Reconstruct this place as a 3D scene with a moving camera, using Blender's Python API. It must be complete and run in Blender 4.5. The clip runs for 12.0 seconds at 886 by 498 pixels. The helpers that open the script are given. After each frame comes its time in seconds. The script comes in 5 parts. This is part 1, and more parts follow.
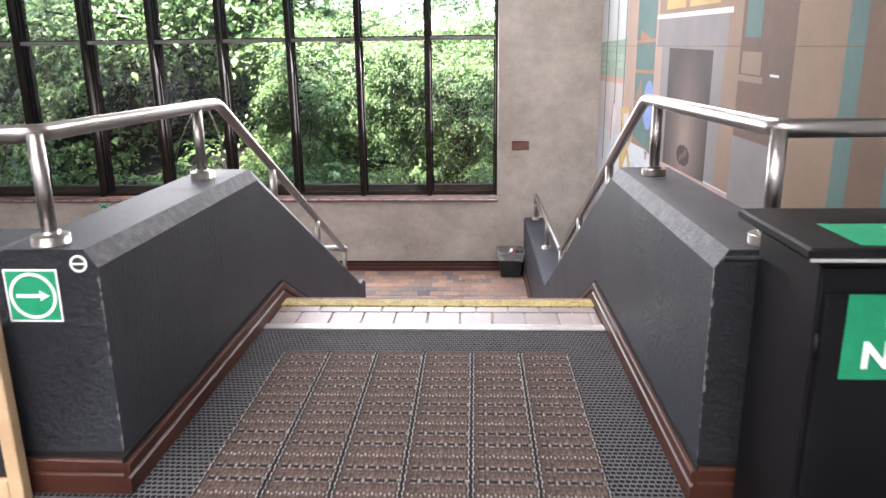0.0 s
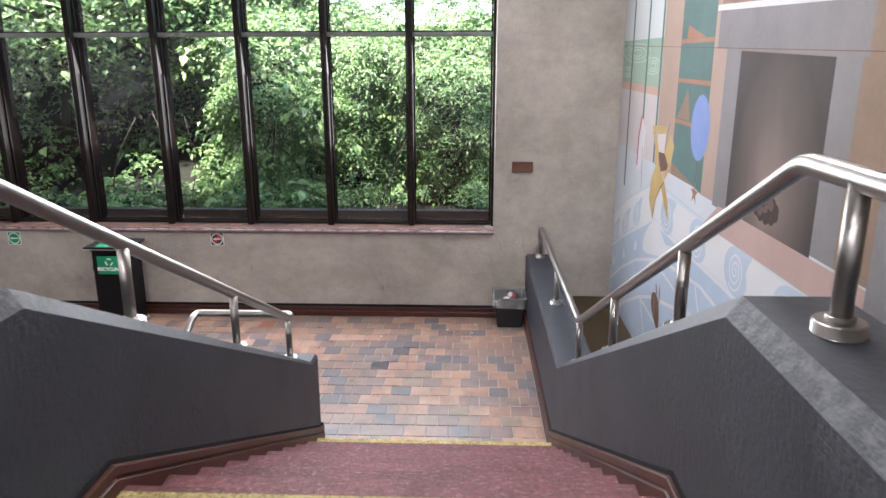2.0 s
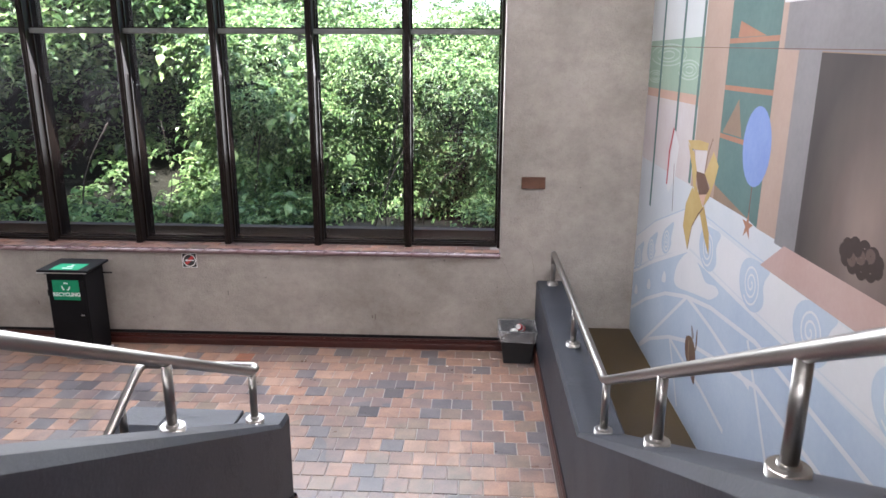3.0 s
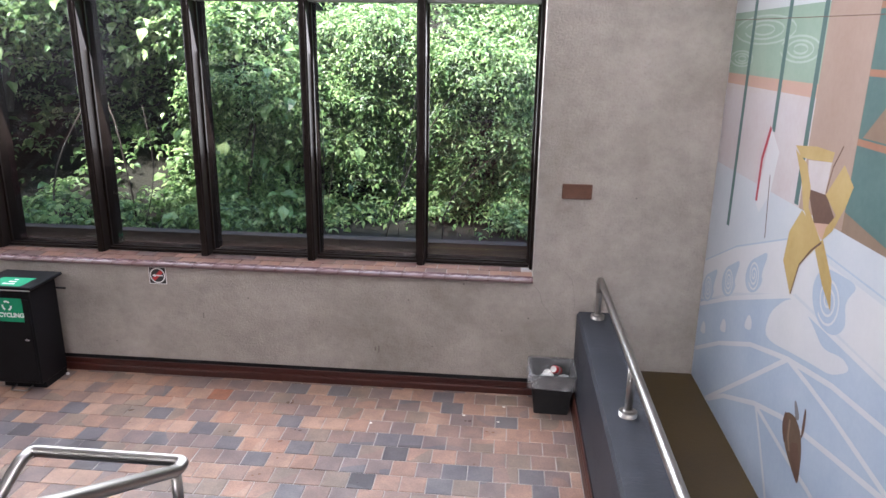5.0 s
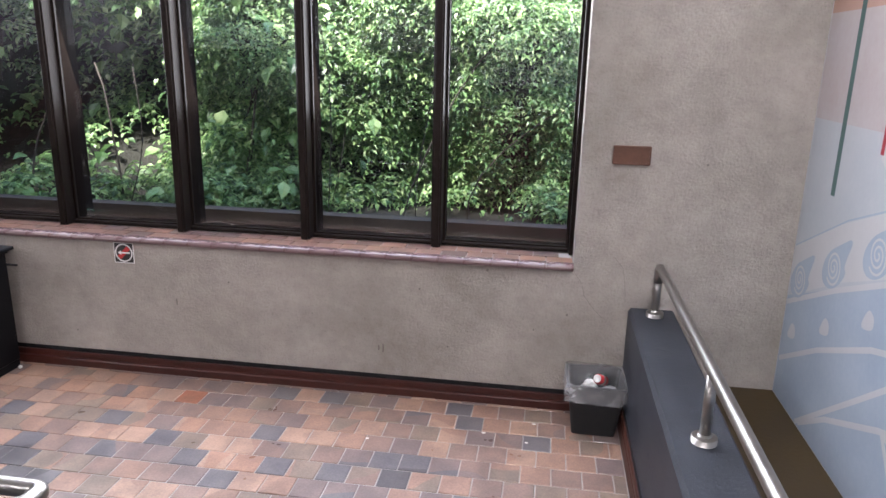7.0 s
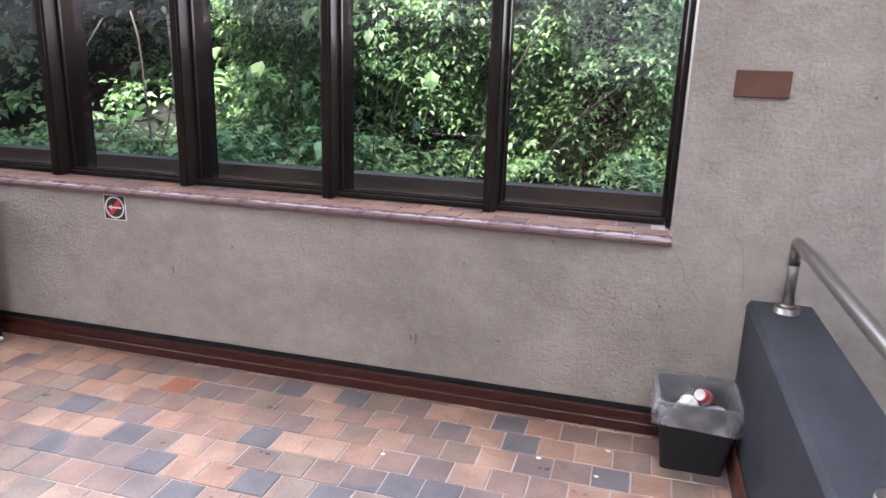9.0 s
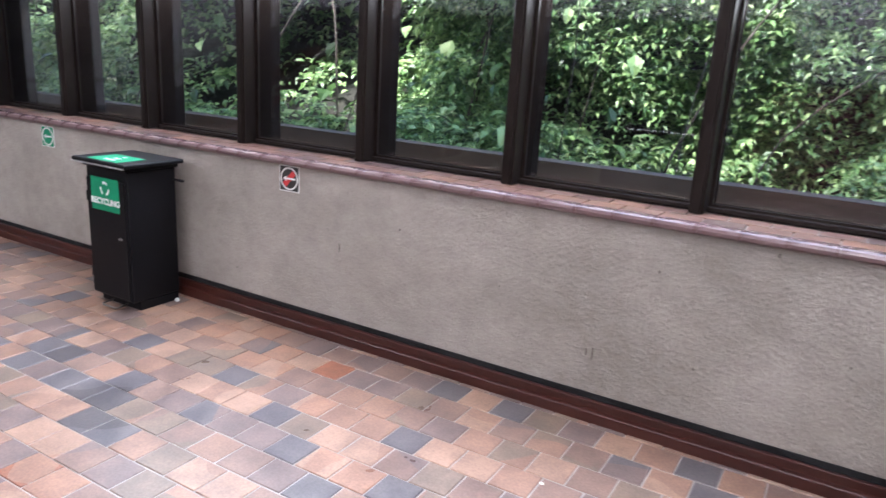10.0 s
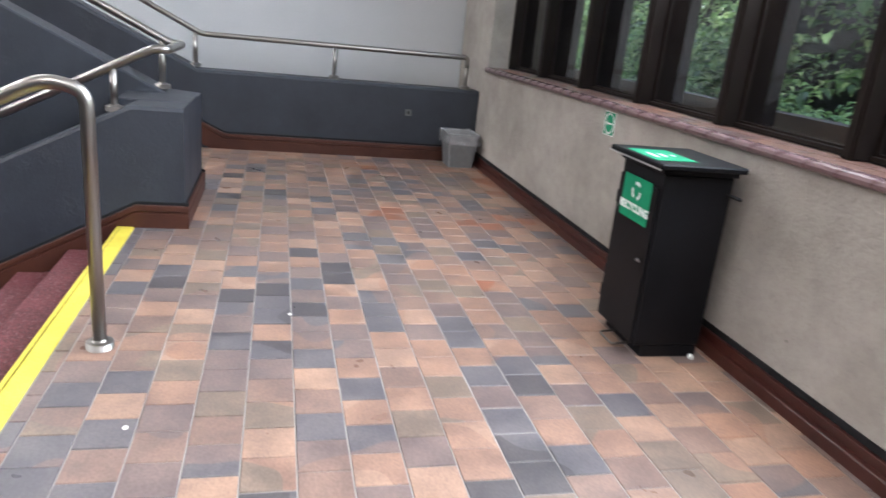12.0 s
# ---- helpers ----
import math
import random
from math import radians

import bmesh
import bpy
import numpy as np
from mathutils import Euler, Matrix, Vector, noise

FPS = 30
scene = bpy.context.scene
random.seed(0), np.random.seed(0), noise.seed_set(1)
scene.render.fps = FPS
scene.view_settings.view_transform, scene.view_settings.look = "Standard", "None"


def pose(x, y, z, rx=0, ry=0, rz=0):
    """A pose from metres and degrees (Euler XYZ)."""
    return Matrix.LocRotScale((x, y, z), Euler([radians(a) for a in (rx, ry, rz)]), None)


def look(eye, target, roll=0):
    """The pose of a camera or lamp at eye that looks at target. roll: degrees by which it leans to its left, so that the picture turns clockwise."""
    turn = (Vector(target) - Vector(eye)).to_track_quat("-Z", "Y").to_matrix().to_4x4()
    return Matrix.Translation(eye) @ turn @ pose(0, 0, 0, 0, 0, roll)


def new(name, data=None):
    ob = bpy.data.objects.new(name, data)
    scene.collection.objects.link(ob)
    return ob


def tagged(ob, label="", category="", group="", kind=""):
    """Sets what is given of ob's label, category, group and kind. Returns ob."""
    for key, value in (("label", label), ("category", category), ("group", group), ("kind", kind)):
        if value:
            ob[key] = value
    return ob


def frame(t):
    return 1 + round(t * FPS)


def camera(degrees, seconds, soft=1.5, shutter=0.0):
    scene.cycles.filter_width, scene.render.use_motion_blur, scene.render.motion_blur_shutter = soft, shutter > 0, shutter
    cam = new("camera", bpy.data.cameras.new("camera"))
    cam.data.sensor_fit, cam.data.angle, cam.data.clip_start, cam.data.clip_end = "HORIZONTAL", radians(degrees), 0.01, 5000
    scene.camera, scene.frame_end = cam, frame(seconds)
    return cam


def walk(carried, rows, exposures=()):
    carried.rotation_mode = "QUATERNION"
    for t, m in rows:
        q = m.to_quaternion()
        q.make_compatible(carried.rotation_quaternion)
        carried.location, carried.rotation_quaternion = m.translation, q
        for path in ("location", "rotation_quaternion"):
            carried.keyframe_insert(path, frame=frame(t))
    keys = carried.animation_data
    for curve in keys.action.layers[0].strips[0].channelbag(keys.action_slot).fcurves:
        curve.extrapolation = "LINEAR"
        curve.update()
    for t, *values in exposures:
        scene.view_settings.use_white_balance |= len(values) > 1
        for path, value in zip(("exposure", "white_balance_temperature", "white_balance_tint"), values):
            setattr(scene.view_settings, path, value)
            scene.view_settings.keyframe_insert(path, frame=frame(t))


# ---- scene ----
cam = camera(64.2, 12.0, shutter=0.3)
PATH = [
    (0, (0.549, 0.431, 1.306), (0.458, 2.361, 0.789), -0.7),
    (0.5, (0.504, 0.878, 1.345), (0.41, 2.804, 0.816), -0.3),
    (1, (0.459, 1.37, 1.324), (0.335, 3.297, 0.802), -0.1),
    (1.5, (0.52, 1.798, 1.331), (0.43, 3.728, 0.816), -0.3),
    (2, (0.588, 2.248, 1.352), (0.512, 4.176, 0.826), -0.1),
    (2.5, (0.555, 2.724, 1.341), (0.478, 4.65, 0.806), 0.1),
    (3, (0.586, 3.165, 1.349), (0.5, 5.093, 0.826), 0.3),
    (3.2, (0.614, 3.347, 1.339), (0.511, 5.274, 0.814), 0.3),
    (5, (0.605, 4.505, 1.276), (0.435, 6.417, 0.714), 0.9),
    (5.5, (0.591, 4.745, 1.134), (0.398, 6.651, 0.559), 0.8),
    (6, (0.61, 4.992, 1.029), (0.379, 6.892, 0.452), 1.2),
    (6.5, (0.654, 5.203, 0.929), (0.381, 7.114, 0.407), 1.3),
    (6.7, (0.641, 5.32, 0.858), (0.366, 7.228, 0.327), 1.3),
    (8.3, (0.652, 6.084, 0.414), (0.298, 7.987, -0.089), 1.3),
    (8.5, (0.692, 6.248, 0.361), (0.257, 8.129, -0.161), 1.4),
    (9, (0.672, 6.479, 0.248), (0.159, 8.343, -0.263), 1.8),
    (9.5, (0.596, 6.721, 0.169), (-0.118, 8.516, -0.352), 1.8),
    (10, (0.498, 6.876, 0.091), (-0.465, 8.548, -0.435), 3.5),
    (10.5, (0.377, 7.174, -0.019), (-0.782, 8.71, -0.563), 3.6),
    (11, (0.241, 7.478, -0.102), (-1.256, 8.674, -0.674), 4.9),
    (11.5, (-0.07, 7.676, -0.16), (-1.799, 8.487, -0.753), 6.3),
    (12, (-0.431, 7.817, -0.149), (-2.281, 8.283, -0.752), 5.8),
]
EXPOSURES = [(0.0, 3.9, 6500, 18), (2.0, 3.62, 6350, 16), (5.0, 3.53, 6200, 18), (6.5, 3.6, 6200, 18), (8.5, 3.85, 6080, 19), (10.5, 4.04, 5950, 16), (12.0, 4.04, 6180, 11)]
walk(cam, [(t, look(eye, target, roll)) for t, eye, target, roll in PATH], exposures=EXPOSURES)

# ---------------------------------------------------------------- light
world = bpy.data.worlds.new("sky_world")
scene.world = world
world.use_nodes = True
wn = world.node_tree
bg = wn.nodes["Background"]
sky = wn.nodes.new("ShaderNodeTexSky")
sky.sky_type = "NISHITA"
sky.sun_disc = False
SUN_EL, SUN_AZ = radians(69), radians(200)
sky.sun_elevation, sky.sun_rotation = SUN_EL, SUN_AZ
wn.links.new(sky.outputs[0], bg.inputs[0])
bg.inputs[1].default_value = 0.15
sun = new("sun", bpy.data.lights.new("sun", "SUN"))
sun.data.energy, sun.data.angle, sun.data.color = 3.6, radians(14), (1.0, 0.95, 0.86)
sun_from = Vector((math.sin(SUN_AZ) * math.cos(SUN_EL), math.cos(SUN_AZ) * math.cos(SUN_EL), math.sin(SUN_EL)))
sun.rotation_euler = (-sun_from).to_track_quat("-Z", "Y").to_euler()
sky_light = new("window_skylight", bpy.data.lights.new("window_skylight", "AREA"))
sky_light.data.shape, sky_light.data.size, sky_light.data.size_y = "RECTANGLE", 5.4, 2.6
sky_light.data.energy, sky_light.data.color = 36, (0.98, 0.98, 1.0)
sky_light.matrix_world = look((-1.9, 10.07, 1.6), (-1.9, 5.0, 0.2))


# ---------------------------------------------------------------- materials
def nodes_of(name):
    m = bpy.data.materials.new(name)
    m.use_nodes = True
    t = m.node_tree
    return m, t, t.nodes["Principled BSDF"]


def noise_tex(t, scale, detail=4.0, rough=0.55, coord="Object", stretch=None):
    tc = t.nodes.new("ShaderNodeTexCoord")
    n = t.nodes.new("ShaderNodeTexNoise")
    n.inputs["Scale"].default_value, n.inputs["Detail"].default_value, n.inputs["Roughness"].default_value = scale, detail, rough
    if stretch:
        mp = t.nodes.new("ShaderNodeMapping")
        mp.inputs["Scale"].default_value = stretch
        t.links.new(tc.outputs[coord], mp.inputs[0])
        t.links.new(mp.outputs[0], n.inputs["Vector"])
    else:
        t.links.new(tc.outputs[coord], n.inputs["Vector"])
    return n


def ramp(t, source, stops):
    r = t.nodes.new("ShaderNodeValToRGB")
    while len(r.color_ramp.elements) < len(stops):
        r.color_ramp.elements.new(0.5)
    for e, (p, c) in zip(r.color_ramp.elements, stops):
        e.position, e.color = p, (*c, 1)
    t.links.new(source, r.inputs[0])
    return r


def mix_rgb(t, fac, a, b, mode="MIX"):
    m = t.nodes.new("ShaderNodeMix")
    m.data_type, m.blend_type = "RGBA", mode
    for sock, v in ((m.inputs[0], fac), (m.inputs[6], a), (m.inputs[7], b)):
        if isinstance(v, (int, float)):
            sock.default_value = v
        elif isinstance(v, tuple):
            sock.default_value = (*v, 1)
        else:
            t.links.new(v, sock)
    return m.outputs[2]


def bump(t, bsdf, source, strength, dist=0.01, prev=None):
    b = t.nodes.new("ShaderNodeBump")
    b.inputs["Strength"].default_value, b.inputs["Distance"].default_value = strength, dist
    t.links.new(source, b.inputs["Height"])
    if prev:
        t.links.new(prev.outputs[0], b.inputs["Normal"])
    t.links.new(b.outputs[0], bsdf.inputs["Normal"])
    return b


def surface(name, dark, light, rough=0.6, metal=0.0, big=1.2, fine=60.0, bump_fine=0.15, bump_dist=0.004, spread=(0.35, 0.68), spec=0.5, speckle=0.0):
    """Two scales of tone, fine relief and uneven gloss."""
    m, t, b = nodes_of(name)
    n1, n2 = noise_tex(t, big, 5), noise_tex(t, fine, 3)
    r1 = ramp(t, n1.outputs[0], [(spread[0], dark), (spread[1], light)])
    col = mix_rgb(t, 0.25, r1.outputs[0], ramp(t, n2.outputs[0], [(0.3, dark), (0.7, light)]).outputs[0])
    t.links.new(col, b.inputs["Base Color"])
    rr = t.nodes.new("ShaderNodeMapRange")
    rr.inputs[3].default_value, rr.inputs[4].default_value = max(0.05, rough - 0.1), min(1, rough + 0.1)
    t.links.new(n1.outputs[0], rr.inputs[0])
    t.links.new(rr.outputs[0], b.inputs["Roughness"])
    b.inputs["Metallic"].default_value = metal
    b.inputs["Specular IOR Level"].default_value = spec
    if bump_fine:
        bump(t, b, n2.outputs[0], bump_fine, bump_dist)
    return m


def stucco(name, dark, light, rough=0.85, relief=0.5):
    m, t, b = nodes_of(name)
    big, streak, grit, lumps = noise_tex(t, 0.9, 6, 0.62), noise_tex(t, 2.2, 6, 0.66, stretch=(0.7, 1, 1.1)), noise_tex(t, 130, 3), noise_tex(t, 52, 5, 0.66)
    base = ramp(t, big.outputs[0], [(0.32, dark), (0.7, light)]).outputs[0]
    base = mix_rgb(t, 0.35, base, ramp(t, streak.outputs[0], [(0.35, dark), (0.62, light)]).outputs[0])
    smudge = noise_tex(t, 9, 8, 0.75)
    base = mix_rgb(t, 0.3, base, ramp(t, smudge.outputs[0], [(0.34, (0.66, 0.65, 0.64)), (0.52, (1, 1, 1)), (0.70, (1.18, 1.18, 1.19))]).outputs[0], "MULTIPLY")
    pits = ramp(t, grit.outputs[0], [(0.24, tuple(c * 0.9 for c in dark)), (0.39, (1, 1, 1))])
    base = mix_rgb(t, 0.42, base, pits.outputs[0], "MULTIPLY")
    t.links.new(base, b.inputs["Base Color"])
    b.inputs["Roughness"].default_value = rough
    b.inputs["Specular IOR Level"].default_value = 0.3
    b1 = bump(t, b, lumps.outputs[0], relief, 0.013)
    bump(t, b, grit.outputs[0], relief * 0.6, 0.002, b1)
    return m


def tile_mat(name, stops, rough=0.42):
    """Each piece takes one of the kiln colours; flashing and wear inside each piece."""
    m, t, b = nodes_of(name)
    oi = t.nodes.new("ShaderNodeObjectInfo")
    ge = t.nodes.new("ShaderNodeNewGeometry")
    add = t.nodes.new("ShaderNodeMath")
    add.operation = "ADD"
    t.links.new(oi.outputs["Random"], add.inputs[0])
    t.links.new(ge.outputs["Random Per Island"], add.inputs[1])
    one = t.nodes.new("ShaderNodeMath")
    one.operation = "FRACT"
    t.links.new(add.outputs[0], one.inputs[0])
    drift = t.nodes.new("ShaderNodeTexNoise")
    drift.inputs["Scale"].default_value, drift.inputs["Detail"].default_value = 0.9, 2
    t.links.new(ge.outputs["Position"], drift.inputs["Vector"])
    lift = t.nodes.new("ShaderNodeMath")
    lift.operation = "MULTIPLY_ADD"
    lift.inputs[1].default_value, lift.inputs[2].default_value = 0.8, -0.28
    t.links.new(drift.outputs[0], lift.inputs[0])
    fr = t.nodes.new("ShaderNodeMath")
    fr.operation, fr.use_clamp = "MULTIPLY_ADD", True
    fr.inputs[1].default_value = 0.80
    t.links.new(one.outputs[0], fr.inputs[0])
    t.links.new(lift.outputs[0], fr.inputs[2])
    r = ramp(t, fr.outputs[0], stops)
    r.color_ramp.interpolation = "CONSTANT"
    tc = t.nodes.new("ShaderNodeNewGeometry")
    n1, n2 = t.nodes.new("ShaderNodeTexNoise"), t.nodes.new("ShaderNodeTexNoise")
    n1.inputs["Scale"].default_value, n2.inputs["Scale"].default_value = 7, 90
    n2.inputs["Detail"].default_value = 4
    for n in (n1, n2):
        t.links.new(tc.outputs["Position"], n.inputs["Vector"])
    flash = ramp(t, n1.outputs[0], [(0.36, (0.70, 0.69, 0.71)), (0.66, (1.18, 1.13, 1.07))])
    col = mix_rgb(t, 0.7, r.outputs[0], flash.outputs[0], "MULTIPLY")
    grain = ramp(t, n2.outputs[0], [(0.3, (0.66, 0.66, 0.67)), (0.7, (1.18, 1.17, 1.16))])
    col = mix_rgb(t, 0.55, col, grain.outputs[0], "MULTIPLY")
    t.links.new(col, b.inputs["Base Color"])
    rr = t.nodes.new("ShaderNodeMapRange")
    rr.inputs[3].default_value, rr.inputs[4].default_value = rough - 0.12, rough + 0.2
    t.links.new(n1.outputs[0], rr.inputs[0])
    t.links.new(rr.outputs[0], b.inputs["Roughness"])
    bump(t, b, n2.outputs[0], 0.12, 0.003)
    return m


def plain(name, color, rough=0.5, metal=0.0, spec=0.5, emit=0.0):
    m, t, b = nodes_of(name)
    n = noise_tex(t, 25, 4)
    r = ramp(t, n.outputs[0], [(0.3, tuple(c * 0.88 for c in color)), (0.7, tuple(min(1, c * 1.08) for c in color))])
    t.links.new(r.outputs[0], b.inputs["Base Color"])
    b.inputs["Roughness"].default_value, b.inputs["Metallic"].default_value, b.inputs["Specular IOR Level"].default_value = rough, metal, spec
    if emit:
        b.inputs["Emission Color"].default_value = (*color, 1)
        b.inputs["Emission Strength"].default_value = emit
    return m


def glass_mat():
    m = bpy.data.materials.new("window_glass")
    m.use_nodes = True
    t = m.node_tree
    t.nodes.remove(t.nodes["Principled BSDF"])
    clear, gloss, mixer, facing = (t.nodes.new(k) for k in ("ShaderNodeBsdfTransparent", "ShaderNodeBsdfGlossy", "ShaderNodeMixShader", "ShaderNodeLayerWeight"))
    clear.inputs[0].default_value = (0.93, 0.95, 0.935, 1)
    gloss.inputs["Roughness"].default_value = 0.01
    facing.inputs[0].default_value = 0.5
    power, gain = t.nodes.new("ShaderNodeMath"), t.nodes.new("ShaderNodeMath")
    power.operation, gain.operation, gain.use_clamp = "POWER", "MULTIPLY_ADD", True
    power.inputs[1].default_value, gain.inputs[1].default_value, gain.inputs[2].default_value = 5.0, 0.85, 0.044
    t.links.new(facing.outputs["Facing"], power.inputs[0])
    t.links.new(power.outputs[0], gain.inputs[0])
    t.links.new(gain.outputs[0], mixer.inputs[0])
    t.links.new(clear.outputs[0], mixer.inputs[1])
    t.links.new(gloss.outputs[0], mixer.inputs[2])
    # Very faint pale film mixed over the glass to give the panes a haze.
    haze_front, haze_through, film, with_haze = (t.nodes.new(k) for k in ("ShaderNodeBsdfDiffuse", "ShaderNodeBsdfTranslucent", "ShaderNodeAddShader", "ShaderNodeMixShader"))
    haze_front.inputs[0].default_value, haze_through.inputs[0].default_value = (0.45, 0.46, 0.44, 1), (0.45, 0.46, 0.44, 1)
    t.links.new(haze_front.outputs[0], film.inputs[0])
    t.links.new(haze_through.outputs[0], film.inputs[1])
    haze_noise = noise_tex(t, 1.6, 4, 0.6)
    amount = ramp(t, haze_noise.outputs[0], [(0.30, (0.0002, 0.0002, 0.0002)), (0.70, (0.0009, 0.0009, 0.0009))])
    t.links.new(amount.outputs[0], with_haze.inputs[0])
    t.links.new(mixer.outputs[0], with_haze.inputs[1])
    t.links.new(film.outputs[0], with_haze.inputs[2])
    t.links.new(with_haze.outputs[0], t.nodes["Material Output"].inputs[0])
    return m


def leaf_mat(name, stops):
    m, t, b = nodes_of(name)
    ge = t.nodes.new("ShaderNodeNewGeometry")
    r = ramp(t, ge.outputs["Random Per Island"], stops)
    t.links.new(r.outputs[0], b.inputs["Base Color"])
    b.inputs["Roughness"].default_value = 0.42
    tr = t.nodes.new("ShaderNodeBsdfTranslucent")
    t.links.new(r.outputs[0], tr.inputs[0])
    mx = t.nodes.new("ShaderNodeMixShader")
    mx.inputs[0].default_value = 0.35
    t.links.new(b.outputs[0], mx.inputs[1])
    t.links.new(tr.outputs[0], mx.inputs[2])
    t.links.new(mx.outputs[0], t.nodes["Material Output"].inputs[0])
    return m


def carpet_mat():
    """Woven entrance carpet: dark loops with grey flecks."""
    m, t, b = nodes_of("mat_border")
    tc = t.nodes.new("ShaderNodeTexCoord")
    mp = t.nodes.new("ShaderNodeMapping")
    mp.inputs["Scale"].default_value = (26, 10.5, 15)
    br = t.nodes.new("ShaderNodeTexBrick")
    br.inputs["Color1"].default_value, br.inputs["Color2"].default_value, br.inputs["Mortar"].default_value = (0.004, 0.0045, 0.006, 1), (0.008, 0.009, 0.011, 1), (0.125, 0.127, 0.134, 1)
    br.inputs["Scale"].default_value, br.inputs["Mortar Size"].default_value = 1.0, 0.042
    wob = noise_tex(t, 42, 2)
    bend = t.nodes.new("ShaderNodeVectorMath")
    bend.operation = "MULTIPLY_ADD"
    bend.inputs[1].default_value = (0.004, 0.005, 0)
    t.links.new(wob.outputs["Color"], bend.inputs[0])
    t.links.new(tc.outputs["Object"], bend.inputs[2])
    t.links.new(bend.outputs[0], mp.inputs[0])
    t.links.new(mp.outputs[0], br.inputs["Vector"])
    n = noise_tex(t, 2.2, 4)
    col = mix_rgb(t, 0.4, br.outputs[0], ramp(t, n.outputs[0], [(0.3, (0.6, 0.6, 0.62)), (0.7, (1.3, 1.25, 1.2))]).outputs[0], "MULTIPLY")
    t.links.new(col, b.inputs["Base Color"])
    b.inputs["Roughness"].default_value, b.inputs["Specular IOR Level"].default_value = 0.9, 0.08
    bump(t, b, br.outputs["Fac"], 0.5, 0.004)
    return m


def plaster_paint(name, dark, light):
    """Thick paint over rough plaster: patches of trowel marks, fine orange peel, pale rubs."""
    m, t, b = nodes_of(name)
    big, peel, rub = noise_tex(t, 1.7, 5, 0.6), noise_tex(t, 80, 3), noise_tex(t, 16, 9, 0.72)
    marks = noise_tex(t, 34, 6, 0.7, stretch=(0.8, 1.2, 1.1))
    patch = noise_tex(t, 3.2, 3, 0.5)
    col = ramp(t, big.outputs[0], [(0.32, dark), (0.70, light)]).outputs[0]
    col = mix_rgb(t, 0.22, col, ramp(t, rub.outputs[0], [(0.30, (0.72, 0.72, 0.72)), (0.62, (1.1, 1.1, 1.1)), (0.74, (1.9, 1.9, 1.9))]).outputs[0], "MULTIPLY")
    t.links.new(col, b.inputs["Base Color"])
    b.inputs["Roughness"].default_value, b.inputs["Specular IOR Level"].default_value = 0.52, 0.35
    blobs = ramp(t, marks.outputs[0], [(0.36, (0, 0, 0)), (0.66, (1, 1, 1))])
    where = ramp(t, patch.outputs[0], [(0.54, (0.04, 0.04, 0.04)), (0.66, (0.16, 0.16, 0.16))])
    geo, xyz, south = t.nodes.new("ShaderNodeNewGeometry"), t.nodes.new("ShaderNodeSeparateXYZ"), t.nodes.new("ShaderNodeMapRange")
    t.links.new(geo.outputs["True Normal"], xyz.inputs[0])
    t.links.new(xyz.outputs[1], south.inputs[0])
    south.inputs[1].default_value, south.inputs[2].default_value, south.inputs[3].default_value, south.inputs[4].default_value = -0.9, -0.5, 1.0, 0.0
    ends = ramp(t, noise_tex(t, 2.1, 3, 0.5).outputs[0], [(0.36, (0.25, 0.25, 0.25)), (0.52, (1, 1, 1))])
    rough_ends = mix_rgb(t, south.outputs[0], where.outputs[0], ends.outputs[0])
    relief = mix_rgb(t, 1.0, blobs.outputs[0], rough_ends, "MULTIPLY")
    b1 = bump(t, b, relief, 1.0, 0.018)
    bump(t, b, peel.outputs[0], 0.35, 0.003, b1)
    return m


def tread_mat():
    """Plum rubber sheet with raised grains, pale grit and worn centre lines."""
    m, t, b = nodes_of("plum_rubber_tread")
    big, grit, fleck = noise_tex(t, 3.0, 5, 0.6), noise_tex(t, 55, 5, 0.75), noise_tex(t, 95, 3, 0.6, stretch=(0.35, 1, 1))
    col = ramp(t, big.outputs[0], [(0.32, (0.090, 0.024, 0.027)), (0.70, (0.165, 0.050, 0.054))]).outputs[0]
    col = mix_rgb(t, 0.8, col, ramp(t, grit.outputs[0], [(0.34, (0.45, 0.45, 0.45)), (0.52, (1, 1, 1)), (0.68, (1.6, 1.55, 1.55))]).outputs[0], "MULTIPLY")
    col = mix_rgb(t, ramp(t, fleck.outputs[0], [(0.56, (0, 0, 0)), (0.66, (0.35, 0.35, 0.35))]).outputs[0], col, (0.36, 0.25, 0.27))
    t.links.new(col, b.inputs["Base Color"])
    b.inputs["Roughness"].default_value, b.inputs["Specular IOR Level"].default_value = 0.62, 0.35
    bump(t, b, grit.outputs[0], 0.9, 0.006)
    return m


def grit_mat():
    """Warning paint over grit: yellow worn to pale and dirty grains."""
    m, t, b = nodes_of("yellow_grit_strip")
    big, grit = noise_tex(t, 11, 5, 0.65), noise_tex(t, 85, 5, 0.75)
    col = ramp(t, big.outputs[0], [(0.34, (0.24, 0.19, 0.055)), (0.55, (0.38, 0.31, 0.10)), (0.74, (0.50, 0.44, 0.22))]).outputs[0]
    col = mix_rgb(t, 0.9, col, ramp(t, grit.outputs[0], [(0.38, (0.22, 0.20, 0.18)), (0.50, (1, 1, 1)), (0.64, (1.3, 1.3, 1.4))]).outputs[0], "MULTIPLY")
    t.links.new(col, b.inputs["Base Color"])
    b.inputs["Roughness"].default_value = 0.75
    bump(t, b, grit.outputs[0], 1.0, 0.006)
    return m


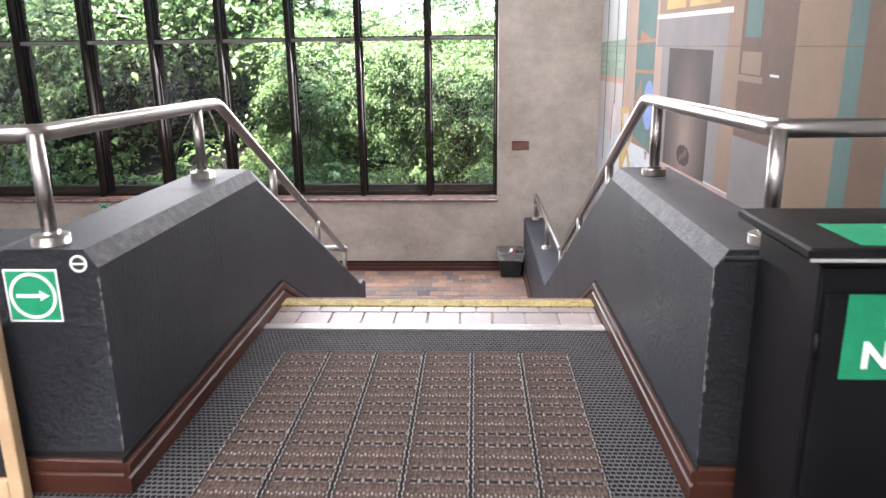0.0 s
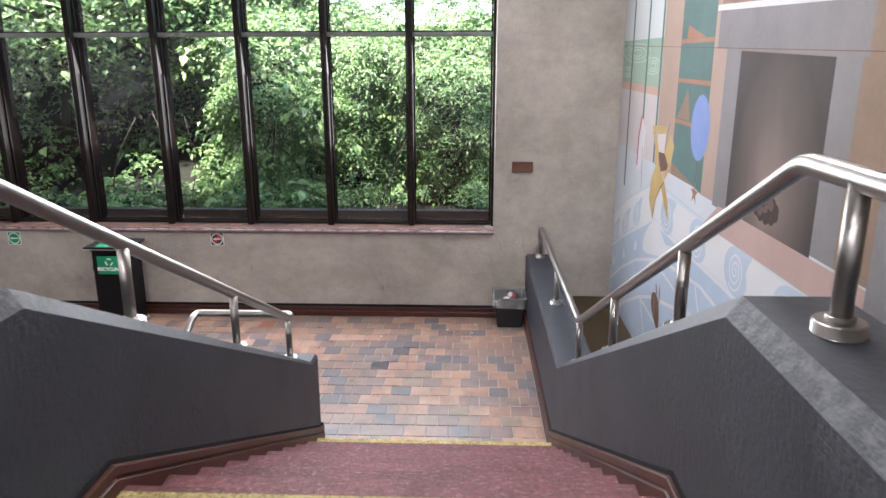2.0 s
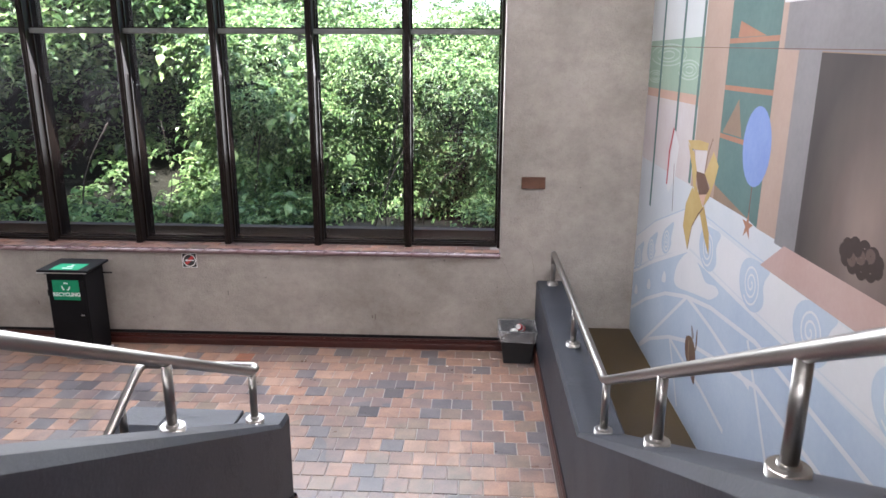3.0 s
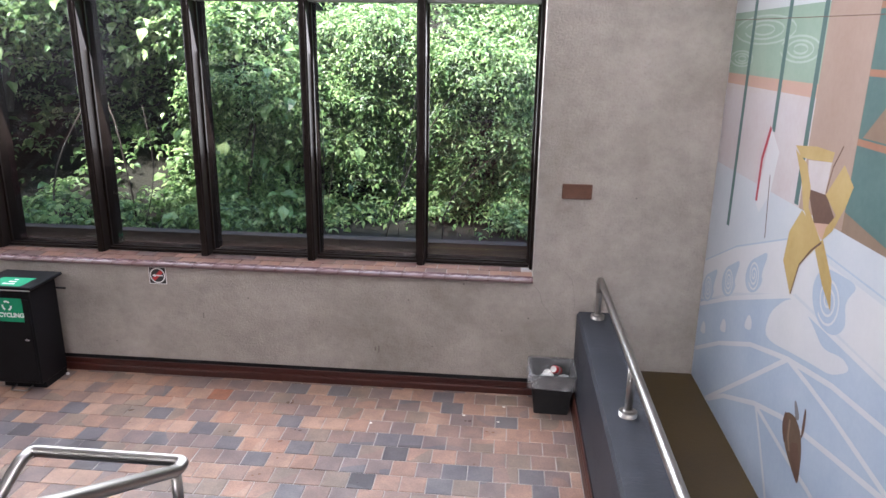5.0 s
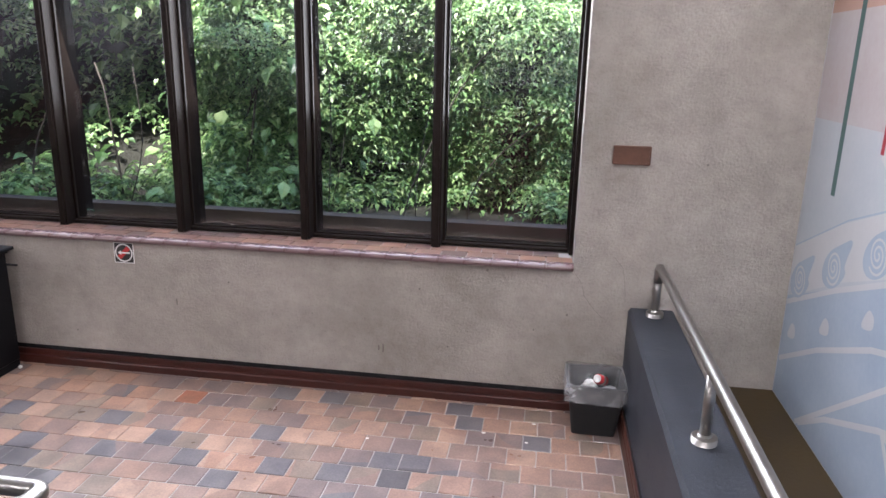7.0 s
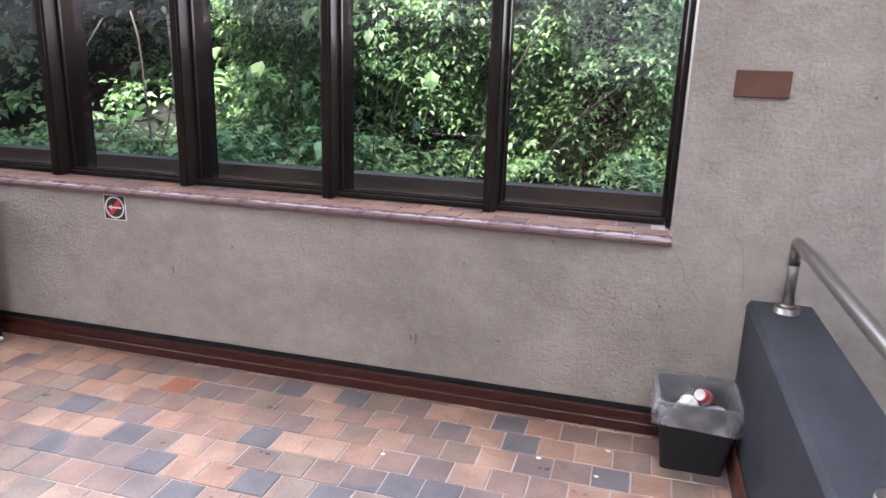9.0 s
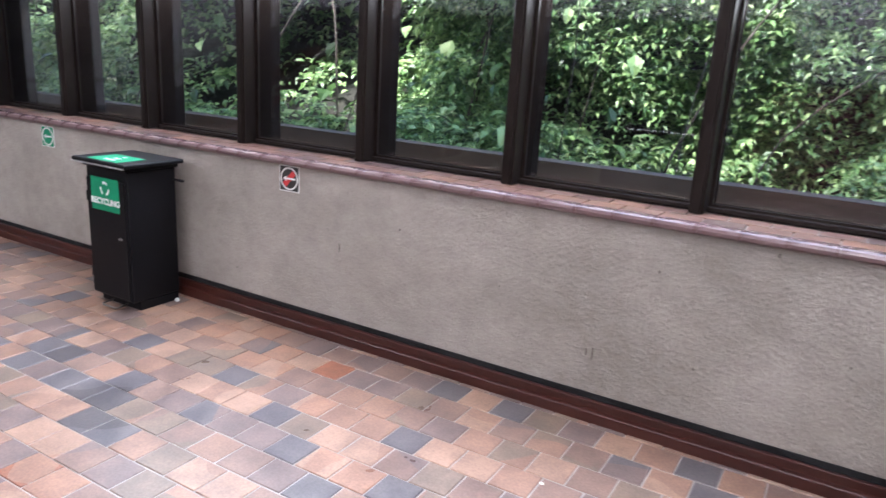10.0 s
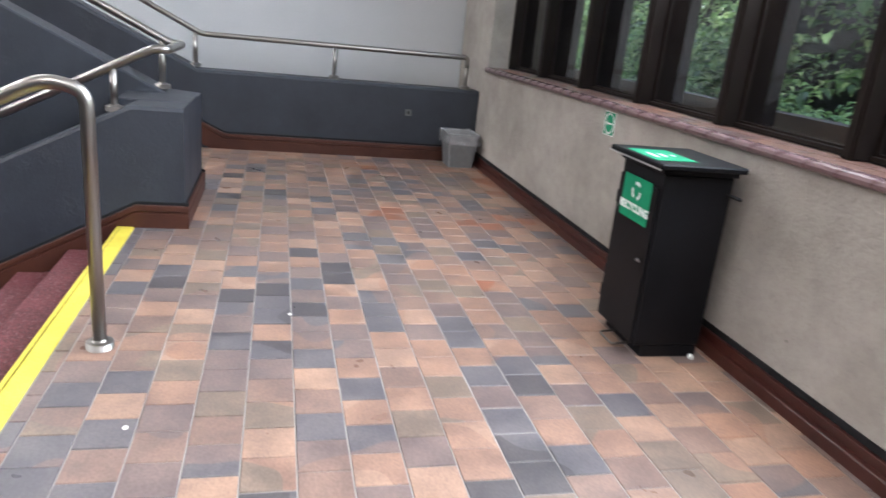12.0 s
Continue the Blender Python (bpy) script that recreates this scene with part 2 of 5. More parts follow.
def rib_mat():
    """Brown scraper carpet: upright tufts with pale and dark fibres."""
    m, t, b = nodes_of("brown_mat_rib")
    tuft, soil, row = noise_tex(t, 1.0, 3, 0.6, stretch=(260, 55, 40)), noise_tex(t, 4.5, 5, 0.6), noise_tex(t, 1.0, 2, 0.5, stretch=(6, 210, 40))
    col = ramp(t, tuft.outputs[0], [(0.30, (0.045, 0.035, 0.032)), (0.55, (0.092, 0.070, 0.063)), (0.74, (0.20, 0.165, 0.150))]).outputs[0]
    col = mix_rgb(t, 0.6, col, ramp(t, row.outputs[0], [(0.36, (0.5, 0.48, 0.47)), (0.62, (1.3, 1.25, 1.2))]).outputs[0], "MULTIPLY")
    col = mix_rgb(t, 0.6, col, ramp(t, soil.outputs[0], [(0.34, (0.7, 0.7, 0.7)), (0.66, (1.25, 1.2, 1.15))]).outputs[0], "MULTIPLY")
    t.links.new(col, b.inputs["Base Color"])
    b.inputs["Roughness"].default_value, b.inputs["Specular IOR Level"].default_value = 0.95, 0.08
    bump(t, b, tuft.outputs[0], 0.8, 0.004)
    return m


M_STUCCO = stucco("grey_stucco", (0.236, 0.213, 0.189), (0.462, 0.426, 0.387), relief=0.95)
M_PARAPET = plaster_paint("charcoal_paint", (0.0215, 0.0250, 0.0325), (0.035, 0.0405, 0.0515))
M_WORN = surface("worn_paint_edge", (0.035, 0.038, 0.045), (0.11, 0.115, 0.125), rough=0.6, spec=0.3, big=26, fine=110, bump_fine=0.7, bump_dist=0.006, spread=(0.42, 0.64))
M_SKIRT = surface("brown_glazed_base", (0.036, 0.0115, 0.0078), (0.078, 0.027, 0.016), rough=0.45, spec=0.35, big=3, fine=30, bump_fine=0.05)
# Same base as M_SKIRT, with the window wall's shade mixed into the colour.
M_SKIRT_SHADE = surface("shaded_glazed_base", (0.034, 0.0088, 0.0070), (0.064, 0.0175, 0.0120), rough=0.38, spec=0.4, big=3, fine=30, bump_fine=0.05)
M_STEEL = surface("brushed_steel", (0.285, 0.272, 0.257), (0.345, 0.332, 0.315), rough=0.34, metal=1.0, big=3, fine=140, bump_fine=0.0, bump_dist=0.001)
M_TILE = tile_mat("quarry_tile", [(0.0, (0.080, 0.073, 0.077)), (0.08, (0.120, 0.112, 0.119)), (0.24, (0.172, 0.130, 0.120)), (0.40, (0.212, 0.145, 0.119)), (0.52, (0.198, 0.152, 0.120)), (0.62, (0.272, 0.171, 0.128)), (0.76, (0.322, 0.212, 0.158)), (0.88, (0.300, 0.178, 0.127)), (0.95, (0.265, 0.112, 0.068))], 0.31)
M_SILLTILE = tile_mat("sill_tile", [(0.0, (0.105, 0.068, 0.060)), (0.3, (0.155, 0.086, 0.066)), (0.55, (0.195, 0.112, 0.085)), (0.8, (0.225, 0.120, 0.082))], 0.36)
M_PALETILE = tile_mat("pale_mauve_tile", [(0.0, (0.20, 0.175, 0.182)), (0.3, (0.235, 0.20, 0.20)), (0.6, (0.265, 0.225, 0.222)), (0.85, (0.29, 0.235, 0.22))], 0.42)
M_GROUT = surface("cement_grout", (0.24, 0.22, 0.205), (0.40, 0.38, 0.355), rough=0.9, big=4, fine=80)
M_TREAD = tread_mat()
M_YELLOW = grit_mat()
M_YELLOW_FRESH = surface("fresh_yellow_strip", (0.52, 0.42, 0.035), (0.70, 0.60, 0.08), rough=0.6, big=7, fine=85, bump_fine=0.7, bump_dist=0.005, spread=(0.3, 0.6))
M_ALU = surface("aluminium_strip", (0.55, 0.55, 0.54), (0.72, 0.72, 0.70), rough=0.38, metal=0.8, big=6, fine=90, bump_fine=0.1)
M_BORDER = carpet_mat()
M_RIB = rib_mat()
M_RUBBER = surface("black_rubber", (0.010, 0.010, 0.011), (0.022, 0.022, 0.024), rough=0.8, spec=0.12, big=6, fine=90)
M_FLECK = surface("grey_mat_bead", (0.075, 0.066, 0.062), (0.34, 0.32, 0.305), rough=0.6, big=55, fine=160, spread=(0.42, 0.56))
M_FRAME = surface("dark_bronze_frame", (0.009, 0.006, 0.005), (0.017, 0.012, 0.010), spec=0.12, rough=0.5, big=3, fine=60, bump_fine=0.05)
M_FIN = surface("weathered_bronze_fin", (0.007, 0.0045, 0.004), (0.014, 0.010, 0.008), rough=0.95, spec=0.0, big=3, fine=60, bump_fine=0.05)
M_TRANSOM = surface("grey_aluminium_transom", (0.10, 0.105, 0.10), (0.17, 0.18, 0.17), rough=0.4, metal=0.3, big=3, fine=60, bump_fine=0.05)
M_GLASS = glass_mat()
M_WHITE = surface("white_wall_paint", (0.42, 0.435, 0.45), (0.50, 0.51, 0.52), rough=0.75, big=0.8, fine=50, bump_fine=0.1)
M_CEIL = surface("ceiling_paint", (0.62, 0.61, 0.59), (0.72, 0.71, 0.69), rough=0.9, big=1, fine=40)
M_BROWNFLOOR = surface("brown_ledge_paint", (0.030, 0.018, 0.0045), (0.054, 0.034, 0.010), rough=0.4, big=2, fine=40)
M_BIN = surface("black_steel_bin", (0.0042, 0.0042, 0.005), (0.008, 0.008, 0.0095), spec=0.14, rough=0.45, big=4, fine=60, bump_fine=0.06)
M_GREEN = plain("green_sign", (0.008, 0.235, 0.115), 0.6, spec=0.2)
M_SIGNWHITE = plain("sign_white", (0.78, 0.79, 0.78), 0.45)
M_SIGNBLACK = plain("sign_black", (0.02, 0.02, 0.02), 0.45)
M_SIGNRED = plain("sign_red", (0.48, 0.03, 0.03), 0.45)
M_PLAQUE = surface("brown_wood_plaque", (0.075, 0.032, 0.018), (0.13, 0.058, 0.034), rough=0.45, big=8, fine=60)
M_BASKET = plain("charcoal_plastic", (0.016, 0.017, 0.018), 0.55, spec=0.25)
M_WOOD = surface("pale_pine", (0.46, 0.32, 0.18), (0.62, 0.46, 0.28), rough=0.55, big=3, fine=45, bump_fine=0.1)


def bag_mat():
    m, t, b = nodes_of("clear_bag")
    b.inputs["Base Color"].default_value = (0.80, 0.81, 0.83, 1)
    b.inputs["Roughness"].default_value = 0.22
    n = noise_tex(t, 11, 4, 0.6)
    bump(t, b, n.outputs[0], 0.7, 0.02)
    clear, mx = t.nodes.new("ShaderNodeBsdfTransparent"), t.nodes.new("ShaderNodeMixShader")
    r = t.nodes.new("ShaderNodeMapRange")
    r.inputs[1].default_value, r.inputs[2].default_value, r.inputs[3].default_value, r.inputs[4].default_value = 0.40, 0.7, 0.09, 0.36
    t.links.new(n.outputs[0], r.inputs[0])
    t.links.new(r.outputs[0], mx.inputs[0])
    t.links.new(clear.outputs[0], mx.inputs[1])
    t.links.new(b.outputs[0], mx.inputs[2])
    t.links.new(mx.outputs[0], t.nodes["Material Output"].inputs[0])
    return m


M_BAG = bag_mat()


# ---------------------------------------------------------------- mesh helpers
def mesh_of(name, verts, faces, mat, smooth=False, mats=None, idx=None):
    me = bpy.data.meshes.new(name)
    me.from_pydata([tuple(v) for v in verts], [], [tuple(f) for f in faces])
    for m in (mats or [mat]):
        me.materials.append(m)
    if idx:
        me.polygons.foreach_set("material_index", idx)
    if smooth:
        me.polygons.foreach_set("use_smooth", [True] * len(me.polygons))
    me.update()
    return me


def from_bm(name, bm, mat, smooth=False):
    bmesh.ops.recalc_face_normals(bm, faces=bm.faces)
    me = bpy.data.meshes.new(name)
    bm.to_mesh(me)
    bm.free()
    me.materials.append(mat)
    if smooth:
        me.polygons.foreach_set("use_smooth", [True] * len(me.polygons))
    return me


def part(name, data, parent=None, label="", at=None):
    ob = new(name, data)
    if parent:
        ob.parent = parent
    if at:
        ob.location = at
    return tagged(ob, label=label)


def thing(name, label, category, group="", kind="", at=(0, 0, 0)):
    ob = new(name)
    ob.location = at
    ob.empty_display_size = 0.1
    return tagged(ob, label, category, group, kind)


def solid(ob, label, category="", kind="structure"):
    return tagged(ob, label, category, "", kind)


def box_bm(x0, x1, y0, y1, z0, z1, bevel=0.0, seg=1):
    bm = bmesh.new()
    bmesh.ops.create_cube(bm, size=1.0)
    for v in bm.verts:
        v.co = ((x0 + x1) / 2 + v.co.x * (x1 - x0), (y0 + y1) / 2 + v.co.y * (y1 - y0), (z0 + z1) / 2 + v.co.z * (z1 - z0))
    if bevel:
        bmesh.ops.bevel(bm, geom=list(bm.edges), offset=bevel, segments=seg, affect="EDGES")
    return bm


def box(name, x0, x1, y0, y1, z0, z1, mat, parent=None, bevel=0.0, label="", seg=1):
    return part(name, from_bm(name, box_bm(x0, x1, y0, y1, z0, z1, bevel, seg), mat), parent, label)


def loft(name, sections, mat, closed=True, smooth=False, cap=True, mats=None, strip=None):
    """Quads between sections of equal length; strip names the material of each side of the section."""
    n = len(sections[0])
    verts = [p for s in sections for p in s]
    faces, idx = [], []
    for i in range(len(sections) - 1):
        for j in range(n if closed else n - 1):
            k = (j + 1) % n
            faces.append((i * n + j, i * n + k, (i + 1) * n + k, (i + 1) * n + j))
            idx.append(strip[j] if strip else 0)
    if cap and closed:
        faces += [tuple(range(n - 1, -1, -1)), tuple((len(sections) - 1) * n + j for j in range(n))]
        idx += [0, 0]
    me = mesh_of(name, verts, faces, mat, smooth, mats, idx if strip else None)
    bm = bmesh.new()
    bm.from_mesh(me)
    bmesh.ops.recalc_face_normals(bm, faces=bm.faces)
    bm.to_mesh(me)
    bm.free()
    return me


def rounded(path, radius, steps=5):
    """A polyline with its corners turned into arcs."""
    pts = [Vector(p) for p in path]
    out = [pts[0]]
    for a, b, c in zip(pts, pts[1:], pts[2:]):
        r = min(radius, (a - b).length * 0.45, (c - b).length * 0.45)
        p0, p2 = b + (a - b).normalized() * r, b + (c - b).normalized() * r
        for s in range(steps + 1):
            u = s / steps
            out.append(p0 * (1 - u) ** 2 + b * 2 * u * (1 - u) + p2 * u ** 2)
    return out + [pts[-1]]


def tube(name, path, r, mat, seg=14):
    pts = [Vector(p) for p in path]
    verts, faces = [], []
    side = None
    for i, p in enumerate(pts):
        d = (pts[min(i + 1, len(pts) - 1)] - pts[max(i - 1, 0)]).normalized()
        if side is None:
            side = d.cross(Vector((0, 0, 1)) if abs(d.z) < 0.9 else Vector((1, 0, 0))).normalized()
        side = (side - d * side.dot(d)).normalized()
        up = d.cross(side)
        verts += [p + (side * math.cos(2 * math.pi * k / seg) + up * math.sin(2 * math.pi * k / seg)) * r for k in range(seg)]
    for i in range(len(pts) - 1):
        for k in range(seg):
            faces.append((i * seg + k, i * seg + (k + 1) % seg, (i + 1) * seg + (k + 1) % seg, (i + 1) * seg + k))
    faces += [tuple(range(seg - 1, -1, -1)), tuple((len(pts) - 1) * seg + k for k in range(seg))]
    return mesh_of(name, verts, faces, mat, True)


def lathe(name, profile, mat, seg=20, smooth=True):
    verts = [(r * math.cos(2 * math.pi * k / seg), r * math.sin(2 * math.pi * k / seg), z) for r, z in profile for k in range(seg)]
    faces = [(i * seg + k, i * seg + (k + 1) % seg, (i + 1) * seg + (k + 1) % seg, (i + 1) * seg + k) for i in range(len(profile) - 1) for k in range(seg)]
    faces += [tuple(range(seg - 1, -1, -1)), tuple((len(profile) - 1) * seg + k for k in range(seg))]
    return mesh_of(name, verts, faces, mat, smooth)


def flat_shape(name, pts, mat, parent, put, thick=0.003, label=""):
    """A thin plate with outline pts (u, v); put maps (u, v, out) to the world."""
    n = len(pts)
    verts = [put(u, v, 0) for u, v in pts] + [put(u, v, thick) for u, v in pts]
    faces = [tuple(range(n - 1, -1, -1)), tuple(range(n, 2 * n))] + [(i, (i + 1) % n, n + (i + 1) % n, n + i) for i in range(n)]
    bm = bmesh.new()
    vs = [bm.verts.new(v) for v in verts]
    for f in faces:
        bm.faces.new([vs[i] for i in f])
    return part(name, from_bm(name, bm, mat), parent, label)


def ring_shape(name, cu, cv, r0, r1, mat, parent, put, thick=0.003, seg=32, squash=1.0, label="", base=0.0):
    verts, faces = [], []
    for k in range(seg):
        c, s = math.cos(2 * math.pi * k / seg), math.sin(2 * math.pi * k / seg)
        verts += [put(cu + c * r0, cv + s * r0 * squash, base), put(cu + c * r1, cv + s * r1 * squash, base), put(cu + c * r1, cv + s * r1 * squash, base + thick), put(cu + c * r0, cv + s * r0 * squash, base + thick)]
    for k in range(seg):
        a, b = 4 * k, 4 * ((k + 1) % seg)
        for j in range(4):
            faces.append((a + j, a + (j + 1) % 4, b + (j + 1) % 4, b + j))
    bm = bmesh.new()
    vs = [bm.verts.new(v) for v in verts]
    for f in faces:
        bm.faces.new([vs[i] for i in f])
    return part(name, from_bm(name, bm, mat), parent, label)


def ribbon(name, pts, width, mat, parent, put, thick=0.002, base=0.0, label=""):
    """A painted stroke along (u, v) points."""
    p = [Vector(q) for q in pts]
    l, r = [], []
    for i, q in enumerate(p):
        d = (p[min(i + 1, len(p) - 1)] - p[max(i - 1, 0)]).normalized()
        nrm = Vector((-d.y, d.x)) * width / 2
        l.append(q + nrm), r.append(q - nrm)
    n = len(p)
    verts = [put(a.x, a.y, base + thick) for a in l] + [put(a.x, a.y, base + thick) for a in r]
    faces = [(i, i + 1, n + i + 1, n + i) for i in range(n - 1)]
    return part(name, mesh_of(name, verts, faces, mat), parent, label)


# ---------------------------------------------------------------- plan
ZL = -1.53                       # landing
RISE, RUN, Y0 = 0.153, 0.294, 4.22
XL, XR = -0.545, 1.215           # faces of the walls beside the flight
CX = -3.26                       # middle of the double stair
XA0 = -0.83                      # outer face of the wall beside the flight
XB0, XB1 = -1.56, -1.27          # wall of the middle flight
YE = 7.10                        # end of the walls on the landing
YW, YG = 9.88, 10.21             # window wall, glass
XM = 2.16                        # painted wall
WX0, WX1 = -7.52, 0.85           # window opening
ZS, ZH, ZC = -0.515, 3.0, 3.5    # sill, head, ceiling
YF = 2.35                        # front of the guard walls on the upper floor
PT, PB = 0.79, -0.78             # wall tops above and below
YP0, YP1 = 3.90, 6.93            # ends of the sloping top
XW = 2 * CX - XM
DF = 0.13                        # the far flight ends this much later
YS = -5.0                        # wall behind


def mir(x):
    return 2 * CX - x


# ---------------------------------------------------------------- floors, walls, ceiling
def slab(name, x0, x1, y0, y1, z0, z1, mat, label, category):
    return solid(box(name, x0, x1, y0, y1, z0, z1, mat), label, category)


slab("floor", XW, XM, YS, YF + 0.28, -0.3, -0.012, M_GROUT, "cement bed under the upper floor", "floor")
slab("floor", XL, XR, YF + 0.27, 3.80, -0.3, -0.012, M_GROUT, "cement bed under the entrance mat", "floor")
slab("floor", mir(XR), mir(XL), YF + 0.27, 3.80, -0.3, -0.012, M_GROUT, "cement bed at the head of the other flight", "floor")
landing = slab("floor_landing", XW, XM, 6.866, YW + 0.3, ZL - 0.3, ZL - 0.0045, M_GROUT, "stair landing of multicoloured quarry tiles with pale grout", "floor")
slab("floor_lower", XW, XM, YS, 6.866, -3.4, -3.06, M_GROUT, "plain lower floor below the stairs", "floor")
# The slab overshoots the glass: an unseen eave added to shade the low leaves.
slab("ceiling", XW - 0.3, XM + 0.3, YS - 0.3, YG + 0.58, ZC, ZC + 0.2, M_CEIL, "plain off-white ceiling, run out past the glass as an added eave", "ceiling")
slab("wall_south", XW - 0.3, XM + 0.3, YS - 0.3, YS, -3.4, ZC, M_WHITE, "plain pale painted wall", "wall")
slab("wall_west", XW - 0.3, XW, YS, YG + 0.3, -3.4, ZC, M_WHITE, "plain white painted wall beside the far stairs", "wall")
slab("wall_east", XM, XM + 0.3, YS, YG + 0.3, -3.4, ZC, M_WHITE, "white painted wall that carries a mural", "wall")

north = solid(new("wall_north"), "grey rough stucco wall below and beside the long window", "wall")
box("wall_panel", XW, XM, YW, YG + 0.12, ZL - 0.3, ZS - 0.045, M_STUCCO, north)
box("wall_panel", WX1, XM, YW, YG + 0.12, ZS - 0.045, ZC, M_STUCCO, north)
box("wall_panel", XW, WX0, YW, YG + 0.12, ZS - 0.045, ZC, M_STUCCO, north)
box("wall_panel", WX0, WX1, YW, YG + 0.12, ZH, ZC, M_STUCCO, north)
slab("ledge", 1.48, XM, 4.3, YW, -1.6, -1.27, M_BROWNFLOOR, "brown painted ledge between landing wall and mural", "ledge")
slab("ledge", XW, mir(1.48), 4.3, YW, -1.6, -1.27, M_BROWNFLOOR, "brown painted ledge beside the far stairs", "ledge")

# ---------------------------------------------------------------- parapets
CH, CV = 0.036, 0.055


def parapet(x_in, x_out, tops, zb, label):
    """A wall along y; its top edge on the stair side is chamfered and worn."""
    s = 1 if x_out > x_in else -1
    k = lambda y: 1.0 if y < YP0 + 0.01 else 0.45
    secs = [[(x_in, y, zb), (x_in, y, z - CV * k(y)), (x_in + s * CH * k(y), y, z), (x_out - s * 0.012, y, z), (x_out, y, z - 0.012), (x_out, y, zb)] for y, z in tops]
    me = loft("wall_parapet", secs, None, mats=[M_PARAPET, M_WORN], strip=[0, 1, 0, 0, 0, 0])
    for p in me.polygons:
        if p.center.y > YP0 + 0.01:
            p.material_index = 0
    ob = new("wall_parapet", me)
    return solid(ob, label, "parapet wall")


slope_tops = [(YF, PT), (YP0, PT), (YP1, PB)]
parapet(XR, 1.50, slope_tops + [(YW, PB)], -1.6, "charcoal painted plaster parapet beside the stairs, worn chamfered edge")
parapet(XL, XA0, slope_tops + [(YE, PB - 0.015)], -1.6, "charcoal painted plaster parapet between the flights")
far_tops = [(YF, PT), (YP0, PT), (YP1 + DF, PB)]
parapet(mir(XR), mir(1.50), far_tops + [(YW, PB)], -1.6, "charcoal painted plaster parapet beside the far flight")
parapet(mir(XL), mir(XA0), far_tops + [(YE + 0.17, PB - 0.015)], -1.6, "charcoal painted plaster parapet between the flights")
for f in (lambda x: x, mir):
    parapet(f(XB0), f(XB1), [(4.2, PB - 0.52 * 2.68), (6.88 if f(0) == 0 else 6.97, PB), (YE if f(0) == 0 else YE + 0.17, PB)], -3.2, "charcoal painted parapet beside the middle flight")
    a, b = sorted((f(XA0 - 0.001), f(XB1 + 0.001)))
    solid(box("wall_parapet_end", a, b, 6.82, YE if f(0) == 0 else YE + 0.17, -1.6, PB, M_PARAPET, bevel=0.006), "charcoal painted block that joins the parapets", "parapet wall")
guard = box_bm(mir(XA0) + 0.002, XA0 - 0.002, YF, YF + 0.28, -0.3, PT, 0.012)
solid(part("wall_parapet_guard", from_bm("wall_parapet_guard", guard, M_PARAPET)), "charcoal painted guard wall above the middle flight", "parapet wall")
for a, b in ((1.502, XM), (XW, mir(1.502))):
    solid(box("wall_parapet_guard", a, b, YF, YF + 0.28, -0.3, PT, M_PARAPET, bevel=0.01), "charcoal painted guard wall at the mural", "parapet wall")


# ---------------------------------------------------------------- skirtings
def skirting(path, out, label="brown glazed base moulding with a grooved top", gap=0.020, stepped=False):
    """path: (x, y, z_floor, z_top); out: unit vector away from the wall."""
    prof = lambda zb, zt: [(0, zb), (0.020, zb), (0.020, zt - 0.055), (0.011, zt - 0.048), (0.011, zt - 0.04), (0.021, zt - 0.035), (0.020, zt - 0.006), (0.016, zt), (0, zt)]
    if stepped:
        prof = lambda zb, zt: [(0, zb), (0.036, zb), (0.036, zt - 0.056), (0.032, zt - 0.050), (0.012, zt - 0.046), (0.012, zt - 0.018), (0.022, zt - 0.013), (0.022, zt - 0.003), (0.018, zt), (0, zt)]
    secs = [[(x + out[0] * d, y + out[1] * d, z) for d, z in prof(zb, zt)] for x, y, zb, zt in path]
    base = solid(new("baseboard", loft("baseboard", secs, M_SKIRT_SHADE if stepped else M_SKIRT)), label, "baseboard")
    # A black strip stands in for the dark shadow gap above the base.
    gap_strip = [[(x + out[0] * d, y + out[1] * d, zt + h) for d, h in ((0, 0.0005), (0.006, 0.0005), (0.005, gap - 0.001), (0, gap))] for x, y, zb, zt in path]
    part("joint", loft("joint", gap_strip, M_RUBBER), base, "black strip for the shadow gap above the base")
    return base


for f, s in ((lambda x: x, 1), (mir, -1)):
    flight = [(YF - 0.02, -0.02, 0.108), (4.18, -0.02, 0.108), (7.06 if s == 1 else 7.06 + 2 * DF, -1.60, -1.38)]
    inner = flight[:2] + [(7.06 if s == 1 else 7.06 + DF, -1.60, -1.38)]
    skirting([(f(XL), y, a, b) for y, a, b in inner + [((YE if s == 1 else YE + 0.17) + 0.0225, -1.6, -1.39)]], (s, 0))
    skirting([(f(XR), y, a, b) for y, a, b in flight + [(YW, -1.6, -1.385)]], (-s, 0))
    x0, x1 = sorted((f(XL), f(XB0)))
    ye = YE if s == 1 else YE + 0.17
    skirting([(x, ye, ZL, -1.385) for x in (x0 - 0.018, x1 + 0.018)], (0, 1))
    skirting([(f(XB0), ye + 0.0225, ZL, -1.385), (f(XB0), 6.98, ZL, -1.385), (f(XB0), 4.3, -3.06, -1.385 - 0.52 * 2.68)], (-s, 0))
    x0, x1 = sorted((f(XL), f(XL) - s * 0.45))
    skirting([(x, YF, -0.02, 0.118) for x in (x0, x1)], (0, -1))
    x0, x1 = sorted((f(XR), f(XM)))
    skirting([(x, YF, -0.02, 0.118) for x in (x0, x1)], (0, -1))
skirting([(x, YW, ZL - 0.01, -1.424) for x in (mir(XR), XR)], (0, -1), "red-brown glazed base along the stucco wall, coloured darker for shade", 0.030, True)


